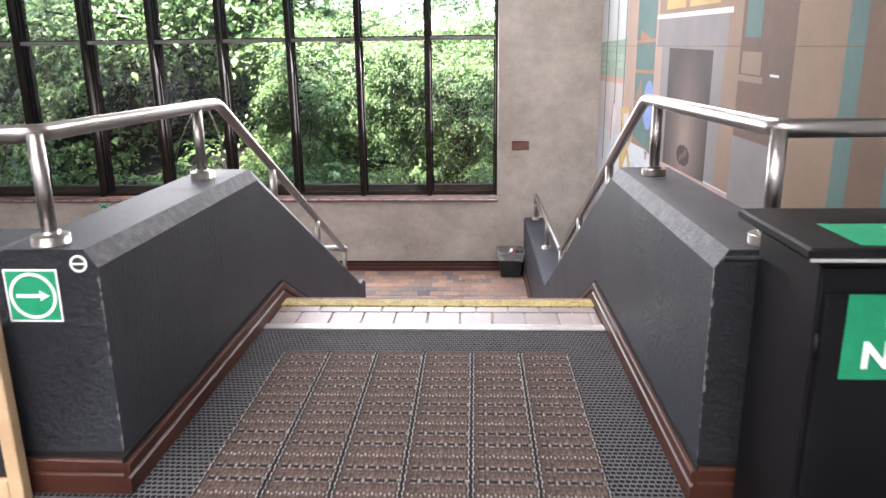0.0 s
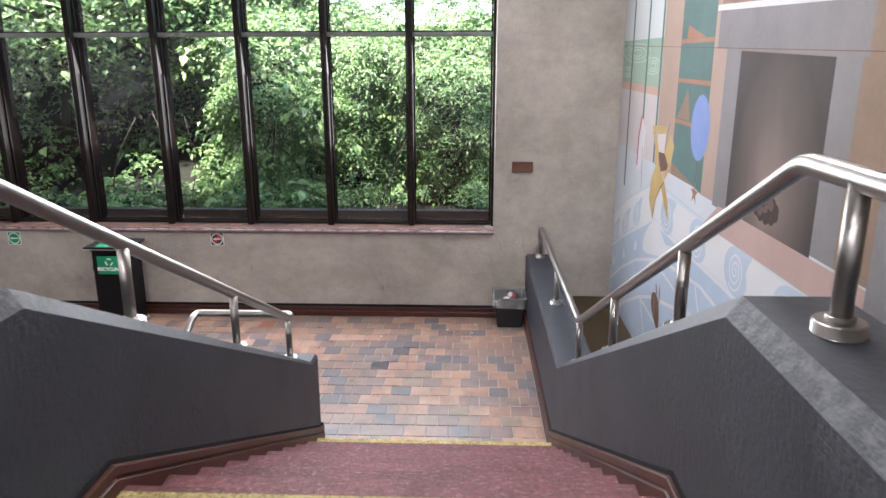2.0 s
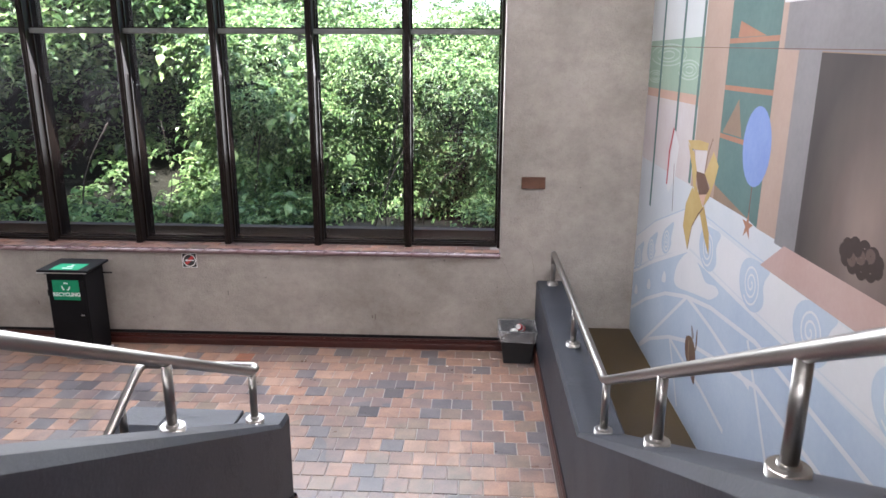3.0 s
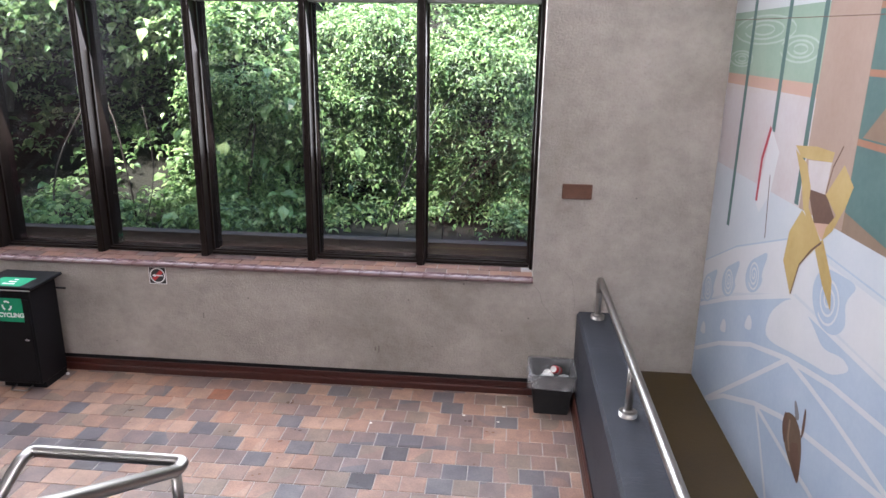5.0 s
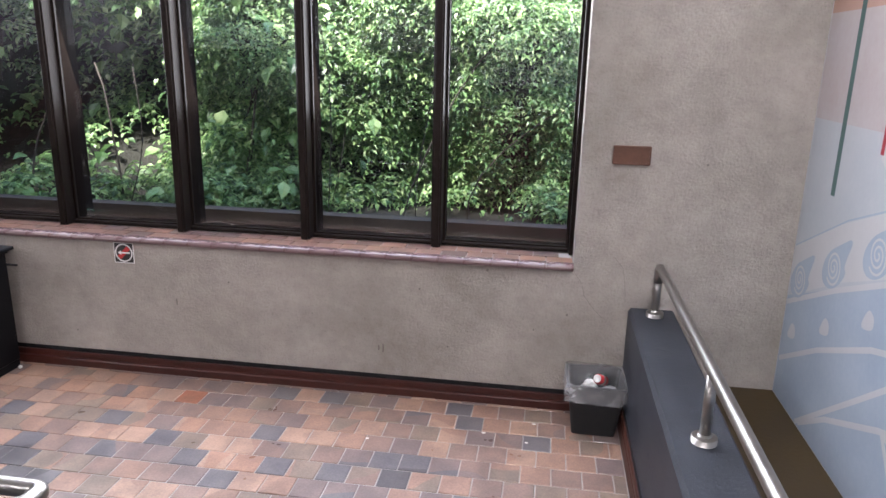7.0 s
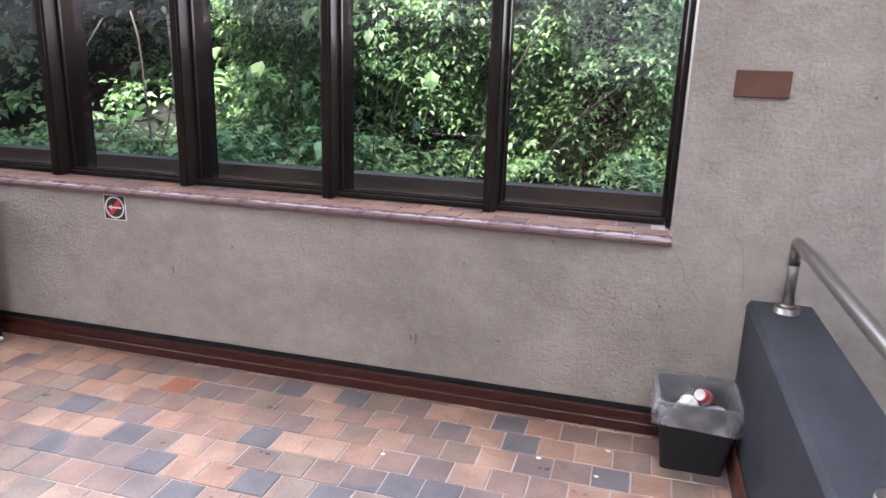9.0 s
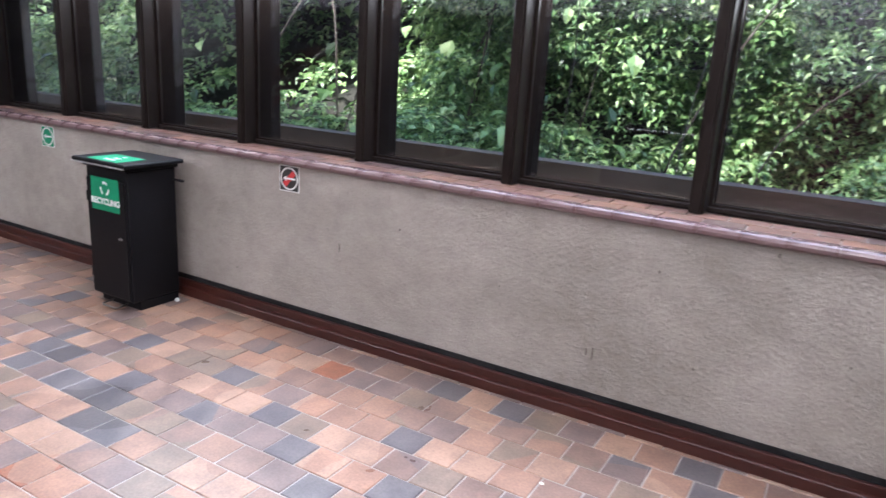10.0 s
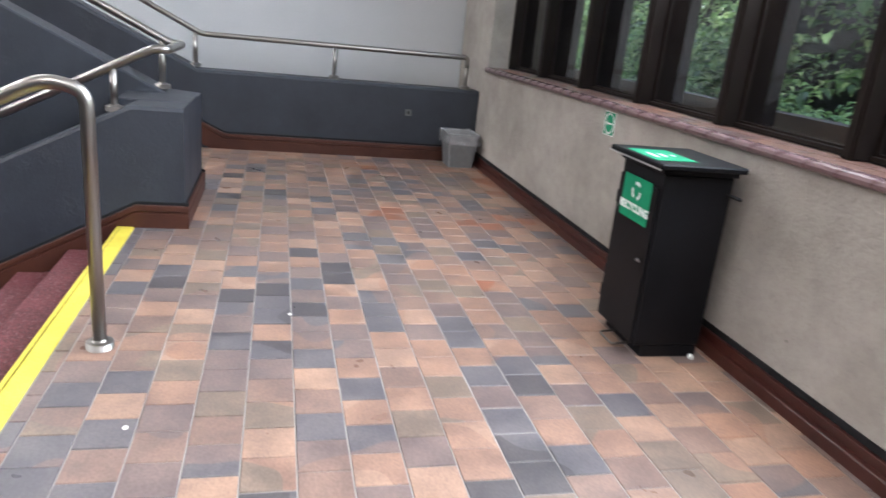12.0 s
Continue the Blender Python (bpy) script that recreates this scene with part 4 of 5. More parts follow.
SOFT = {"cloud_shape", "wave_lobe", "leaf_shape", "pine_cone", "pine_cone_shade", "pine_needle"}
mural = thing("mural", "pastel mural of a room with fireplace, shelves and balloon", "mural", at=(0, 0, 0))


def rect(name, u0, u1, v0, v1, mat, level):
    return flat_shape(name, [(u0, v0), (u1, v0), (u1, v1), (u0, v1)], mat, mural, on_wall(level), 0.00002)


def soften(pts, rounds=2):
    """Cuts the corners of a closed outline, as a brush does."""
    for _ in range(rounds):
        pts = [((1 - k) * a[0] + k * b[0], (1 - k) * a[1] + k * b[1]) for a, b in zip(pts, pts[1:] + pts[:1]) for k in (0.22, 0.78)]
    return pts


def shape(name, pts, mat, level):
    if name in SOFT:
        pts = soften(list(pts))
    return flat_shape(name, pts, mat, mural, on_wall(level), 0.00002)


def stroke(name, pts, w, mat, level):
    return ribbon(name, pts, w, mat, mural, on_wall(level), 0.00002)


rect("ground_colour", 2.64, 9.87, -1.265, 3.45, P_TAN, 0)
rect("painted_floor", 2.64, 9.87, -1.264, 0.46, P_ICE, 1)
rect("painted_sky", 8.33, 9.869, 1.50, 3.44, P_SKY, 1)
rect("painted_lawn", 8.33, 9.869, 1.10, 1.50, P_LAWN, 1)
rect("painted_path", 8.33, 9.869, 1.03, 1.10, P_PEACH, 1)
rect("painted_haze", 8.33, 9.869, 0.46, 1.03, P_PINKW, 1)
for cu, cv, w, h in ((9.25, 1.38, 0.55, 0.085), (8.62, 1.27, 0.28, 0.07), (9.6, 1.20, 0.24, 0.05)):
    for q in (0.35, 0.65, 1.0):
        stroke("hedge_swirl", [(cu + w * q * math.cos(a) + 0.03 * q, cv + h * q * math.sin(a)) for a in np.linspace(0.3, 6.0, 20)], 0.012, P_MINT, 2)
shape("painted_water", [(9.869, -1.263), (9.869, -0.62), (8.25, 0.0), (2.66, -0.16), (2.66, -1.263)], P_BLUE, 2)
stroke("wave_band", [(9.865, -0.46), (9.2, -0.17), (8.25, 0.16)], 0.30, P_LINE, 2)
stroke("wave_band", [(8.25, 0.16), (7.2, 0.13), (2.7, 0.10)], 0.27, P_LINE, 3)
stroke("band_edge", [(9.865, -0.30), (9.2, 0.0), (8.22, 0.33), (7.1, 0.29), (2.7, 0.25)], 0.010, P_BLUE, 5)
stroke("band_edge", [(9.865, -0.66), (9.2, -0.37), (8.26, -0.01), (7.2, -0.03), (2.7, -0.06)], 0.03, P_LINE, 5)
for cu, cv, sz in ((9.72, -0.47, 0.10), (9.28, -0.27, 0.10), (8.83, -0.08, 0.10), (7.83, 0.12, 0.13), (7.05, 0.12, 0.13), (6.32, 0.12, 0.13), (5.6, 0.11, 0.13)):
    tilt = 0.40 if cu > 8.2 else -0.05
    lobe = [(cu + 1.5 * sz * math.cos(a) - 0.1 * sz, cv + 1.15 * sz * math.sin(a) - tilt * 1.2 * sz * math.cos(a)) for a in np.linspace(-2.9, 1.5, 13)]
    shape("wave_lobe", lobe + [(cu - 2.0 * sz, cv + 1.35 * sz + tilt * 2.0 * sz), (cu - 1.2 * sz, cv + 0.4 * sz)], P_BLUE, 5)
    stroke("scroll", [(cu + sz * 0.95 * a / 18 * math.cos(a), cv + sz * 0.95 * a / 18 * math.sin(a)) for a in np.linspace(1.5, 18, 60)], 0.012, P_LINE, 6)
shape("cloud_shape", [(8.49, -0.19), (8.28, -0.03), (8.10, 0.0), (7.92, -0.06), (7.80, -0.12), (7.60, -0.07), (7.51, -0.10), (7.68, -0.20), (7.85, -0.23), (8.14, -0.29), (8.41, -0.35), (8.53, -0.34)], P_LINE, 4)
for cu, cv in ((9.73, -0.86), (9.28, -0.66), (8.82, -0.45)):
    shape("leaf_shape", [(cu + 0.06, cv), (cu - 0.08, cv + 0.03), (cu - 0.07, cv + 0.10), (cu + 0.0, cv + 0.12)], P_LINE, 4)
for pts in ([(9.85, -1.03), (9.31, -0.75), (8.72, -0.5), (8.34, -0.39), (8.16, -0.34), (7.65, -0.24), (6.9, -0.17), (5.5, -0.28)], [(9.45, -1.26), (8.8, -0.80), (8.16, -0.34)], [(9.4, -1.24), (9.07, -1.04), (8.52, -0.80), (8.13, -0.67), (7.82, -0.60), (7.53, -0.54), (6.8, -0.40), (5.5, -0.5)], [(8.16, -0.34), (7.9, -0.35), (7.6, -0.37), (6.9, -0.45)], [(8.49, -0.80), (8.36, -0.95), (8.15, -1.22)], [(8.48, -0.80), (8.03, -0.83), (7.70, -0.84), (7.2, -0.9)], [(7.0, -0.2), (6.6, -0.7), (6.2, -1.2)]):
    stroke("wave_line", pts, 0.03, P_LINE, 4)
for u, v0, v1 in ((9.45, 0.08, 3.4), (8.85, 0.80, 3.4), (8.37, 0.47, 3.4)):
    stroke("pole", [(u, v0), (u, v1)], 0.055, P_TEAL, 4)
shape("sail", [(8.88, 0.82), (8.71, 0.70), (8.76, 0.44), (8.90, 0.30), (8.97, 0.34)], P_LINE, 5)
stroke("sail_edge", [(8.89, 0.82), (8.97, 0.62), (8.97, 0.36)], 0.035, P_RED, 6)
stroke("sail_stick", [(8.80, 0.55), (8.74, 0.18)], 0.012, P_UMBER, 6)
rect("painted_shelf_back", 7.07, 7.82, 0.555, 3.44, P_TEAL, 3)
shape("shelf_foot", [(7.82, 0.555), (7.07, 0.555), (7.07, 0.44)], P_TEAL, 3)
for v in (1.46, 1.18, 0.88):
    rect("shelf_board", 7.07 if v > 1 else 7.36, 7.82, v - 0.018, v + 0.012, P_RUST, 4)
shape("toy_boat", [(7.78, 0.90), (7.45, 0.90), (7.55, 1.12)], P_TAN, 4)
shape("toy_ramp", [(7.68, 1.475), (7.25, 1.475), (7.66, 1.57)], P_RUST, 4)
rect("painted_pillar", 6.80, 7.068, 0.44, 3.44, P_PILLAR, 3)
rect("painted_pillar", 7.822, 8.328, 0.461, 3.44, P_PILLAR, 3)
rect("mantel", 5.20, 7.0, 1.40, 1.63, P_GREY, 4)
rect("mantel_shelf", 5.14, 7.06, 1.63, 1.665, P_LINE, 5)
rect("surround", 6.58, 6.82, 0.42, 1.40, P_GREY, 4)
rect("surround", 5.24, 5.46, 0.46, 1.40, P_GREY, 4)
rect("firebox", 5.46, 6.58, 0.43, 1.395, P_SOOT, 4)
shape("hearth", [(6.96, 0.26), (6.70, 0.435), (4.97, 0.45), (4.97, 0.28)], P_HEARTH, 4)
for k in range(11):
    a = 2 * math.pi * k / 11
    ring_shape("ember", 6.0 + 0.13 * math.cos(a), 0.57 + 0.05 * math.sin(a), 0.004, 0.045, P_LOG, mural, on_wall(5), 0.00002, 12, 0.85)
for k in range(7):
    ring_shape("ember", 5.90 + 0.033 * k, 0.575 + 0.03 * math.sin(2.1 * k), 0.003, 0.036, P_BARK if k % 2 else P_LOG, mural, on_wall(6), 0.00002, 12, 0.9)
rect("painted_cabinet", 4.20, 4.96, 0.86, 3.44, P_CAB, 2)
rect("cabinet_panel", 4.64, 4.90, 0.98, 1.22, P_UMBER, 3)
rect("cabinet_drawer", 4.62, 4.92, 1.27, 1.40, P_TAN, 3)
rect("cabinet_ledge", 4.58, 4.98, 1.22, 1.26, P_TAN, 4)
rect("cabinet_pane", 4.66, 4.9, 1.48, 2.4, P_TEAL, 3)
rect("chimney_panel", 5.2, 6.98, 1.67, 3.43, P_TAN, 2)
rect("drawer_front", 5.4, 6.1, 1.70, 1.86, P_YELLOW, 3)
rect("drawer_front", 6.2, 6.75, 1.70, 1.86, P_YELLOW, 3)
rect("painted_chest", 4.20, 4.97, 0.28, 0.855, P_GREY, 3)
rect("green_stripe", 3.54, 3.69, 0.28, 3.44, P_TEAL, 3)
rect("green_stripe", 3.13, 3.27, 0.28, 3.44, P_TEAL, 3)
rect("brown_panel", 2.66, 3.54, 0.3, 3.43, P_BROWN, 2)
rect("cabinet_stile", 4.52, 4.56, 0.86, 3.43, P_UMBER, 3)
rect("cabinet_handle", 4.36, 4.48, 1.27, 1.285, P_LINE, 4)
rect("cabinet_door", 4.24, 4.50, 0.90, 1.22, P_CAB, 3)
stroke("panel_joint", [(9.86, 1.455), (2.66, 1.455)], 0.004, P_UMBER, 7)
shape("balloon", [(7.205 + 0.20 * math.cos(a), 0.875 + 0.225 * math.sin(a)) for a in np.linspace(0, 2 * math.pi, 28)[:-1]], P_BALLOON, 6)
stroke("balloon_string", [(7.2, 0.65), (7.2, 0.42)], 0.012, P_UMBER, 6)
shape("starfish", [(7.2 + (0.085 if k % 2 == 0 else 0.03) * math.sin(k * math.pi / 5), 0.42 + (0.085 if k % 2 == 0 else 0.03) * math.cos(k * math.pi / 5)) for k in range(10)], P_RUST, 7)
shape("ribbon_core", [(8.30, 0.72), (8.03, 0.75), (8.05, 0.59), (8.25, 0.58)], P_PINKW, 7)
shape("ribbon_core", [(8.25, 0.58), (8.03, 0.59), (7.88, 0.48), (8.12, 0.43)], P_UMBER, 7)
shape("ribbon_core", [(8.12, 0.43), (7.88, 0.48), (8.01, 0.37)], P_PEACH, 7)
shape("ribbon_band", [(8.49, 0.77), (8.22, 0.80), (8.02, 0.80), (8.03, 0.75), (8.24, 0.73), (8.39, 0.72)], P_YELLOW, 7)
shape("ribbon_band", [(8.48, 0.75), (8.31, 0.70), (8.22, 0.59), (8.21, 0.49), (8.02, 0.37), (8.06, 0.34), (8.27, 0.47), (8.35, 0.61)], P_YELLOW, 7)
shape("ribbon_band", [(7.90, 0.76), (7.78, 0.68), (7.82, 0.58), (7.91, 0.44), (8.0, 0.37), (7.98, 0.44), (7.90, 0.52), (8.04, 0.59)], P_YELLOW, 7)
shape("ribbon_band", [(8.28, 0.46), (8.13, 0.41), (8.0, 0.36), (8.21, 0.18), (8.26, -0.01), (8.42, 0.14), (8.40, 0.31)], P_YELLOW, 7)
shape("ribbon_band", [(8.07, 0.32), (7.99, 0.38), (7.83, 0.22), (7.79, 0.08), (7.92, 0.17)], P_YELLOW, 6)
stroke("ribbon_shade", [(8.0, 0.36), (8.10, 0.29), (8.21, 0.18), (8.26, 0.0)], 0.012, P_UMBER, 8)
stroke("cord", [(8.04, 0.60), (8.01, 0.73), (7.94, 0.84)], 0.01, P_UMBER, 8)
shape("pine_cone", [(8.07, -0.60), (8.09, -0.70), (8.02, -0.79), (7.88, -0.86), (7.80, -0.89), (7.82, -0.71), (7.87, -0.61), (7.96, -0.57)], P_BROWN, 6)
shape("pine_cone_shade", [(8.08, -0.60), (8.10, -0.70), (8.03, -0.79), (8.02, -0.70), (8.04, -0.62)], P_UMBER, 7)
shape("pine_cone_shade", [(7.98, -0.74), (7.90, -0.84), (7.80, -0.89), (7.84, -0.74), (7.88, -0.68)], P_UMBER, 7)
stroke("pine_cone_light", [(8.01, -0.62), (8.0, -0.72), (7.96, -0.78)], 0.02, P_TAN, 7)
shape("pine_needle", [(8.0, -0.50), (7.97, -0.49), (7.90, -0.56), (7.95, -0.59)], P_GREY, 6)
shape("pine_needle", [(7.87, -0.48), (7.85, -0.47), (7.83, -0.59), (7.86, -0.66)], P_UMBER, 6)


# ---------------------------------------------------------------- wall signs and plaque
def arrow_sign(x, z, w, ground, bar, slash, to_right, y, label):
    s = thing("arrow_sign", label, "sign", "arrow signs", at=(x, y, z))
    put = lambda d0: (lambda u, v, d: (u * to_right, -(d0 + d), v))
    h = w / 2
    flat_shape("sign_plate", [(-h, -h), (h, -h), (h, h), (-h, h)], M_SIGNWHITE, s, put(0.0005), 0.002)
    k = h * 0.93
    flat_shape("sign_ground", [(-k, -k), (k, -k), (k, k), (-k, k)], ground, s, put(0.0026), 0.0006)
    ring_shape("sign_ring", 0, 0, h * 0.76, h * 0.88, M_SIGNWHITE, s, put(0.0034), 0.0006, 36)
    a = h * 0.62
    flat_shape("arrow", [(-a, -0.11 * a), (0.45 * a, -0.11 * a), (0.4 * a, -0.33 * a), (a, 0), (0.4 * a, 0.33 * a), (0.45 * a, 0.11 * a), (-a, 0.11 * a)], bar, s, put(0.0034), 0.0006)
    if slash:
        c, e = h * 0.50, h * 0.155
        flat_shape("slash", [(c + e, -c + e), (c - e, -c - e), (-c - e, c - e), (-c + e, c + e)], slash, s, put(0.0030), 0.0003)
    return s


arrow_sign(-2.27, -0.635, 0.15, M_SIGNBLACK, M_SIGNWHITE, M_SIGNRED, -1, YW, "black square sign with crossed-out white arrow, under the sill")
arrow_sign(-4.62, -0.645, 0.15, M_GREEN, M_SIGNWHITE, None, -1, YW, "green square sign with white arrow, under the sill")
arrow_sign(-0.75, 0.65, 0.162, M_GREEN, M_SIGNWHITE, None, 1, YF, "green square sign with white arrow on the charcoal parapet")
tag = thing("round_tag", "small round black tag with white rim on the parapet", "tag", at=(-0.60, YF, 0.748))
ring_shape("rim", 0, 0, 0.019, 0.026, M_SIGNWHITE, tag, lambda u, v, d: (u, -0.001 - d, v), 0.002, 20)
ring_shape("disc", 0, 0, 0.001, 0.0188, M_SIGNBLACK, tag, lambda u, v, d: (u, -0.001 - d, v), 0.0015, 20)
flat_shape("bar", [(-0.018, -0.003), (0.018, -0.003), (0.018, 0.003), (-0.018, 0.003)], M_SIGNWHITE, tag, lambda u, v, d: (u, -0.003 - d, v), 0.0008)
plaque = thing("wall_plaque", "small brown wooden plaque on the grey stucco wall", "plaque", at=(1.148, YW, 0.198))
box("board", -0.113, 0.113, -0.018, -0.0005, -0.058, 0.058, M_PLAQUE, plaque, 0.004)
for a, b, c, d in ((-0.108, 0.108, 0.046, 0.053), (-0.108, 0.108, -0.053, -0.046), (-0.108, -0.102, -0.046, 0.046), (0.102, 0.108, -0.046, 0.046)):
    box("moulding", a, b, -0.021, -0.0185, c, d, M_PLAQUE, plaque)
outlet = thing("wall_outlet", "small grey outlet plate on the charcoal parapet", "outlet", at=(mir(XR), 9.14, -1.05))
box("plate", 0.0005, 0.006, -0.033, 0.033, -0.033, 0.033, M_TRANSOM, outlet, 0.002)
box("socket", 0.0065, 0.009, -0.014, 0.014, -0.016, 0.016, M_SIGNBLACK, outlet, 0.001)


# ---------------------------------------------------------------- recycling bins
def recycling_bin(at, words, front_z, label, word_x=0.0, word_size=0.05):
    b = thing("recycling_bin", label, "recycling bin", "steel recycling bins", at=at)
    body = box("body", -0.19, 0.19, -0.17, 0.17, 0.06, 0.865, M_BIN, b, 0.006)
    box("plinth", -0.185, 0.185, -0.12, 0.165, 0.0, 0.058, M_BIN, b, 0.003)
    door = box("door", -0.178, 0.178, -0.183, -0.171, 0.075, 0.80, M_BIN, b, 0.004)
    part("lock", tube("lock", rounded([(0.125, -0.184, 0.46), (0.125, -0.198, 0.46), (0.155, -0.198, 0.46)], 0.01, 3), 0.006, M_STEEL, 8), door, "chrome turn handle")
    for z in (0.2, 0.68):
        part("hinge", tube("hinge", [(-0.183, -0.178, z - 0.03), (-0.183, -0.178, z + 0.03)], 0.006, M_BIN, 8), door)
    lid = box("lid", -0.245, 0.245, -0.225, 0.195, 0.892, 0.918, M_BIN, b, 0.006)
    box("lid_collar", -0.20, 0.20, -0.185, 0.185, 0.866, 0.891, M_BIN, b, 0.003)
    box("lid_trim", -0.244, 0.244, -0.230, -0.2255, 0.890, 0.897, M_ALU, lid)
    flat_shape("lid_label", [(-0.13, -0.20), (0.15, -0.20), (0.15, 0.0), (-0.13, 0.0)], M_GREEN, lid, lambda u, v, d: (u, v, 0.9185 + d), 0.0012)
    for u0, u1, v in ((-0.03, 0.07, -0.15), (-0.01, 0.05, -0.10), (0.005, 0.035, -0.05)):
        flat_shape("lid_print", [(u0, v - 0.009), (u1, v - 0.009), (u1, v + 0.009), (u0, v + 0.009)], M_SIGNWHITE, lid, lambda u, v2, d: (u, v2, 0.9200 + d), 0.0006)
    fr = lambda d0: (lambda u, v, d: (u, -0.1835 - d0 - d, v))
    lab = flat_shape("front_label", [(-0.13, front_z - 0.10), (0.13, front_z - 0.10), (0.13, front_z + 0.10), (-0.13, front_z + 0.10)], M_GREEN, b, fr(0), 0.0012, "green printed label")
    for k in range(3):
        a0 = math.radians(90 + 120 * k)
        pts = [(0.036 * math.cos(a0 + t), front_z + 0.035 + 0.036 * math.sin(a0 + t)) for t in np.linspace(-0.75, 0.55, 6)]
        ribbon("recycling_arrow", pts, 0.015, M_SIGNWHITE, lab, fr(0.0012), 0.0006)
    lettering(words, word_size, M_SIGNWHITE, lab, Matrix.Translation((word_x, -0.1854, front_z - 0.045)) @ Matrix.Rotation(radians(90), 4, "X"))
    part("hinge_rod", tube("hinge_rod", [(-0.285, 0.15, 0.79), (0.285, 0.15, 0.79)], 0.008, M_BIN, 10), b)
    for x in (-0.16, 0.16):
        part("castor", lathe("castor", [(0.008, 0.0), (0.014, 0.004), (0.015, 0.014), (0.008, 0.023)], M_SIGNWHITE, 12), b, at=(x + (0.05 if x > 0 else -0.05), 0.13, 0.0))
    part("pedal", tube("pedal", rounded([(-0.07, -0.13, 0.02), (-0.07, -0.21, 0.014), (0.07, -0.21, 0.014), (0.07, -0.13, 0.02)], 0.02, 4), 0.006, M_STEEL, 8), b)
    return b


recycling_bin((-3.305, 9.605, ZL), "RECYCLING", 0.71, "black steel recycling bin with green labels against stucco wall")
recycling_bin((1.49, 2.105, 0.0), "N", 0.705, "black steel bin with green labels beside the parapet", -0.055, 0.085)


# ---------------------------------------------------------------- wastebaskets
def wastebasket(at, label, seed, plastic):
    rnd = random.Random(seed)
    w = thing("wastebasket", label, "wastebasket", "lined wastebaskets", at=at)
    H, A, B, T = 0.345, 0.135, 0.175, 0.004

    def ringof(hx, hy, z, r=0.022, n=4):
        pts = []
        for sx, sy, a0 in ((1, 1, 0), (-1, 1, 90), (-1, -1, 180), (1, -1, 270)):
            for k in range(n + 1):
                a = radians(a0 + 90 * k / n)
                pts.append((sx * (hx - r) + r * math.cos(a), sy * (hy - r) + r * math.sin(a), z))
        return pts
    outer = [ringof(A, A * 0.95, 0.0), ringof(A, A * 0.95, 0.004), ringof(B, B * 0.92, H - 0.02), ringof(B + 0.008, B * 0.92 + 0.008, H - 0.018), ringof(B + 0.008, B * 0.92 + 0.008, H)]
    inner = [ringof(B - T, B * 0.92 - T, H), ringof(A - T, A * 0.95 - T, 0.012)]
    part("bucket", loft("bucket", outer + inner, plastic), w)

    def crumple(ring, amount):
        return [(x + rnd.gauss(0, amount), y + rnd.gauss(0, amount), z + rnd.gauss(0, amount)) for x, y, z in ring]
    bag = [crumple(ringof(B + 0.016, B * 0.92 + 0.016, H - h, n=8), 0.004) for h in (0.11, 0.085, 0.06, 0.03)] + [crumple(ringof(B + 0.011, B * 0.92 + 0.011, H + 0.012, n=8), 0.003)] + [crumple(ringof(B - 0.010 - 0.1 * h, (B - 0.010) * 0.92 - 0.1 * h, H - h, n=8), 0.004) for h in (0.0, 0.06, 0.12, 0.17)]
    part("bag_liner", loft("bag_liner", bag, M_BAG, cap=False, smooth=True), w, "clear crinkled plastic bag liner")
    return w


basket = wastebasket((1.03, 9.68, ZL), "charcoal plastic wastebasket with clear liner and litter", 3, M_BASKET)
wastebasket((mir(XR) + 0.215, 9.66, ZL), "grey plastic wastebasket with clear liner beside far parapet", 4, plain("grey_plastic", (0.16, 0.165, 0.17), 0.45))


def crumpled(name, at, r, mat, label, seed, squash=0.7):
    rnd = random.Random(seed)
    bm = bmesh.new()
    bmesh.ops.create_icosphere(bm, subdivisions=2, radius=r)
    for v in bm.verts:
        v.co *= rnd.uniform(0.65, 1.25)
        v.co.z *= squash
    ob = part(name, from_bm(name, bm, mat), at=at)
    return tagged(ob, label, "litter")


zt = ZL + 0.235
crumpled("crumpled_tissue", (0.97, 9.66, zt), 0.055, M_SIGNWHITE, "crumpled white tissue in the lined wastebasket", 5)
crumpled("crumpled_tissue", (1.00, 9.76, zt + 0.01), 0.05, M_SIGNWHITE, "crumpled white tissue in the lined wastebasket", 6)
crumpled("crumpled_wrapper", (1.12, 9.70, zt), 0.05, plain("wrapper_grey", (0.45, 0.45, 0.47), 0.3), "crumpled pale wrapper in the lined wastebasket", 8)
can = thing("drink_can", "red and silver drink can lying in the wastebasket", "can", at=(1.06, 9.655, zt + 0.10))
can.rotation_euler = (radians(62), radians(8), radians(-35))
part("can_body", lathe("can_body", [(0.024, -0.058), (0.031, -0.052), (0.032, 0.045), (0.026, 0.057)], M_SIGNRED, 18), can)
part("can_band", lathe("can_band", [(0.0325, -0.012), (0.0328, -0.010), (0.0328, 0.012), (0.0325, 0.014)], M_ALU, 18), can)
part("can_end", lathe("can_end", [(0.0255, 0.0572), (0.0255, 0.0592), (0.022, 0.0575)], M_ALU, 18), can)


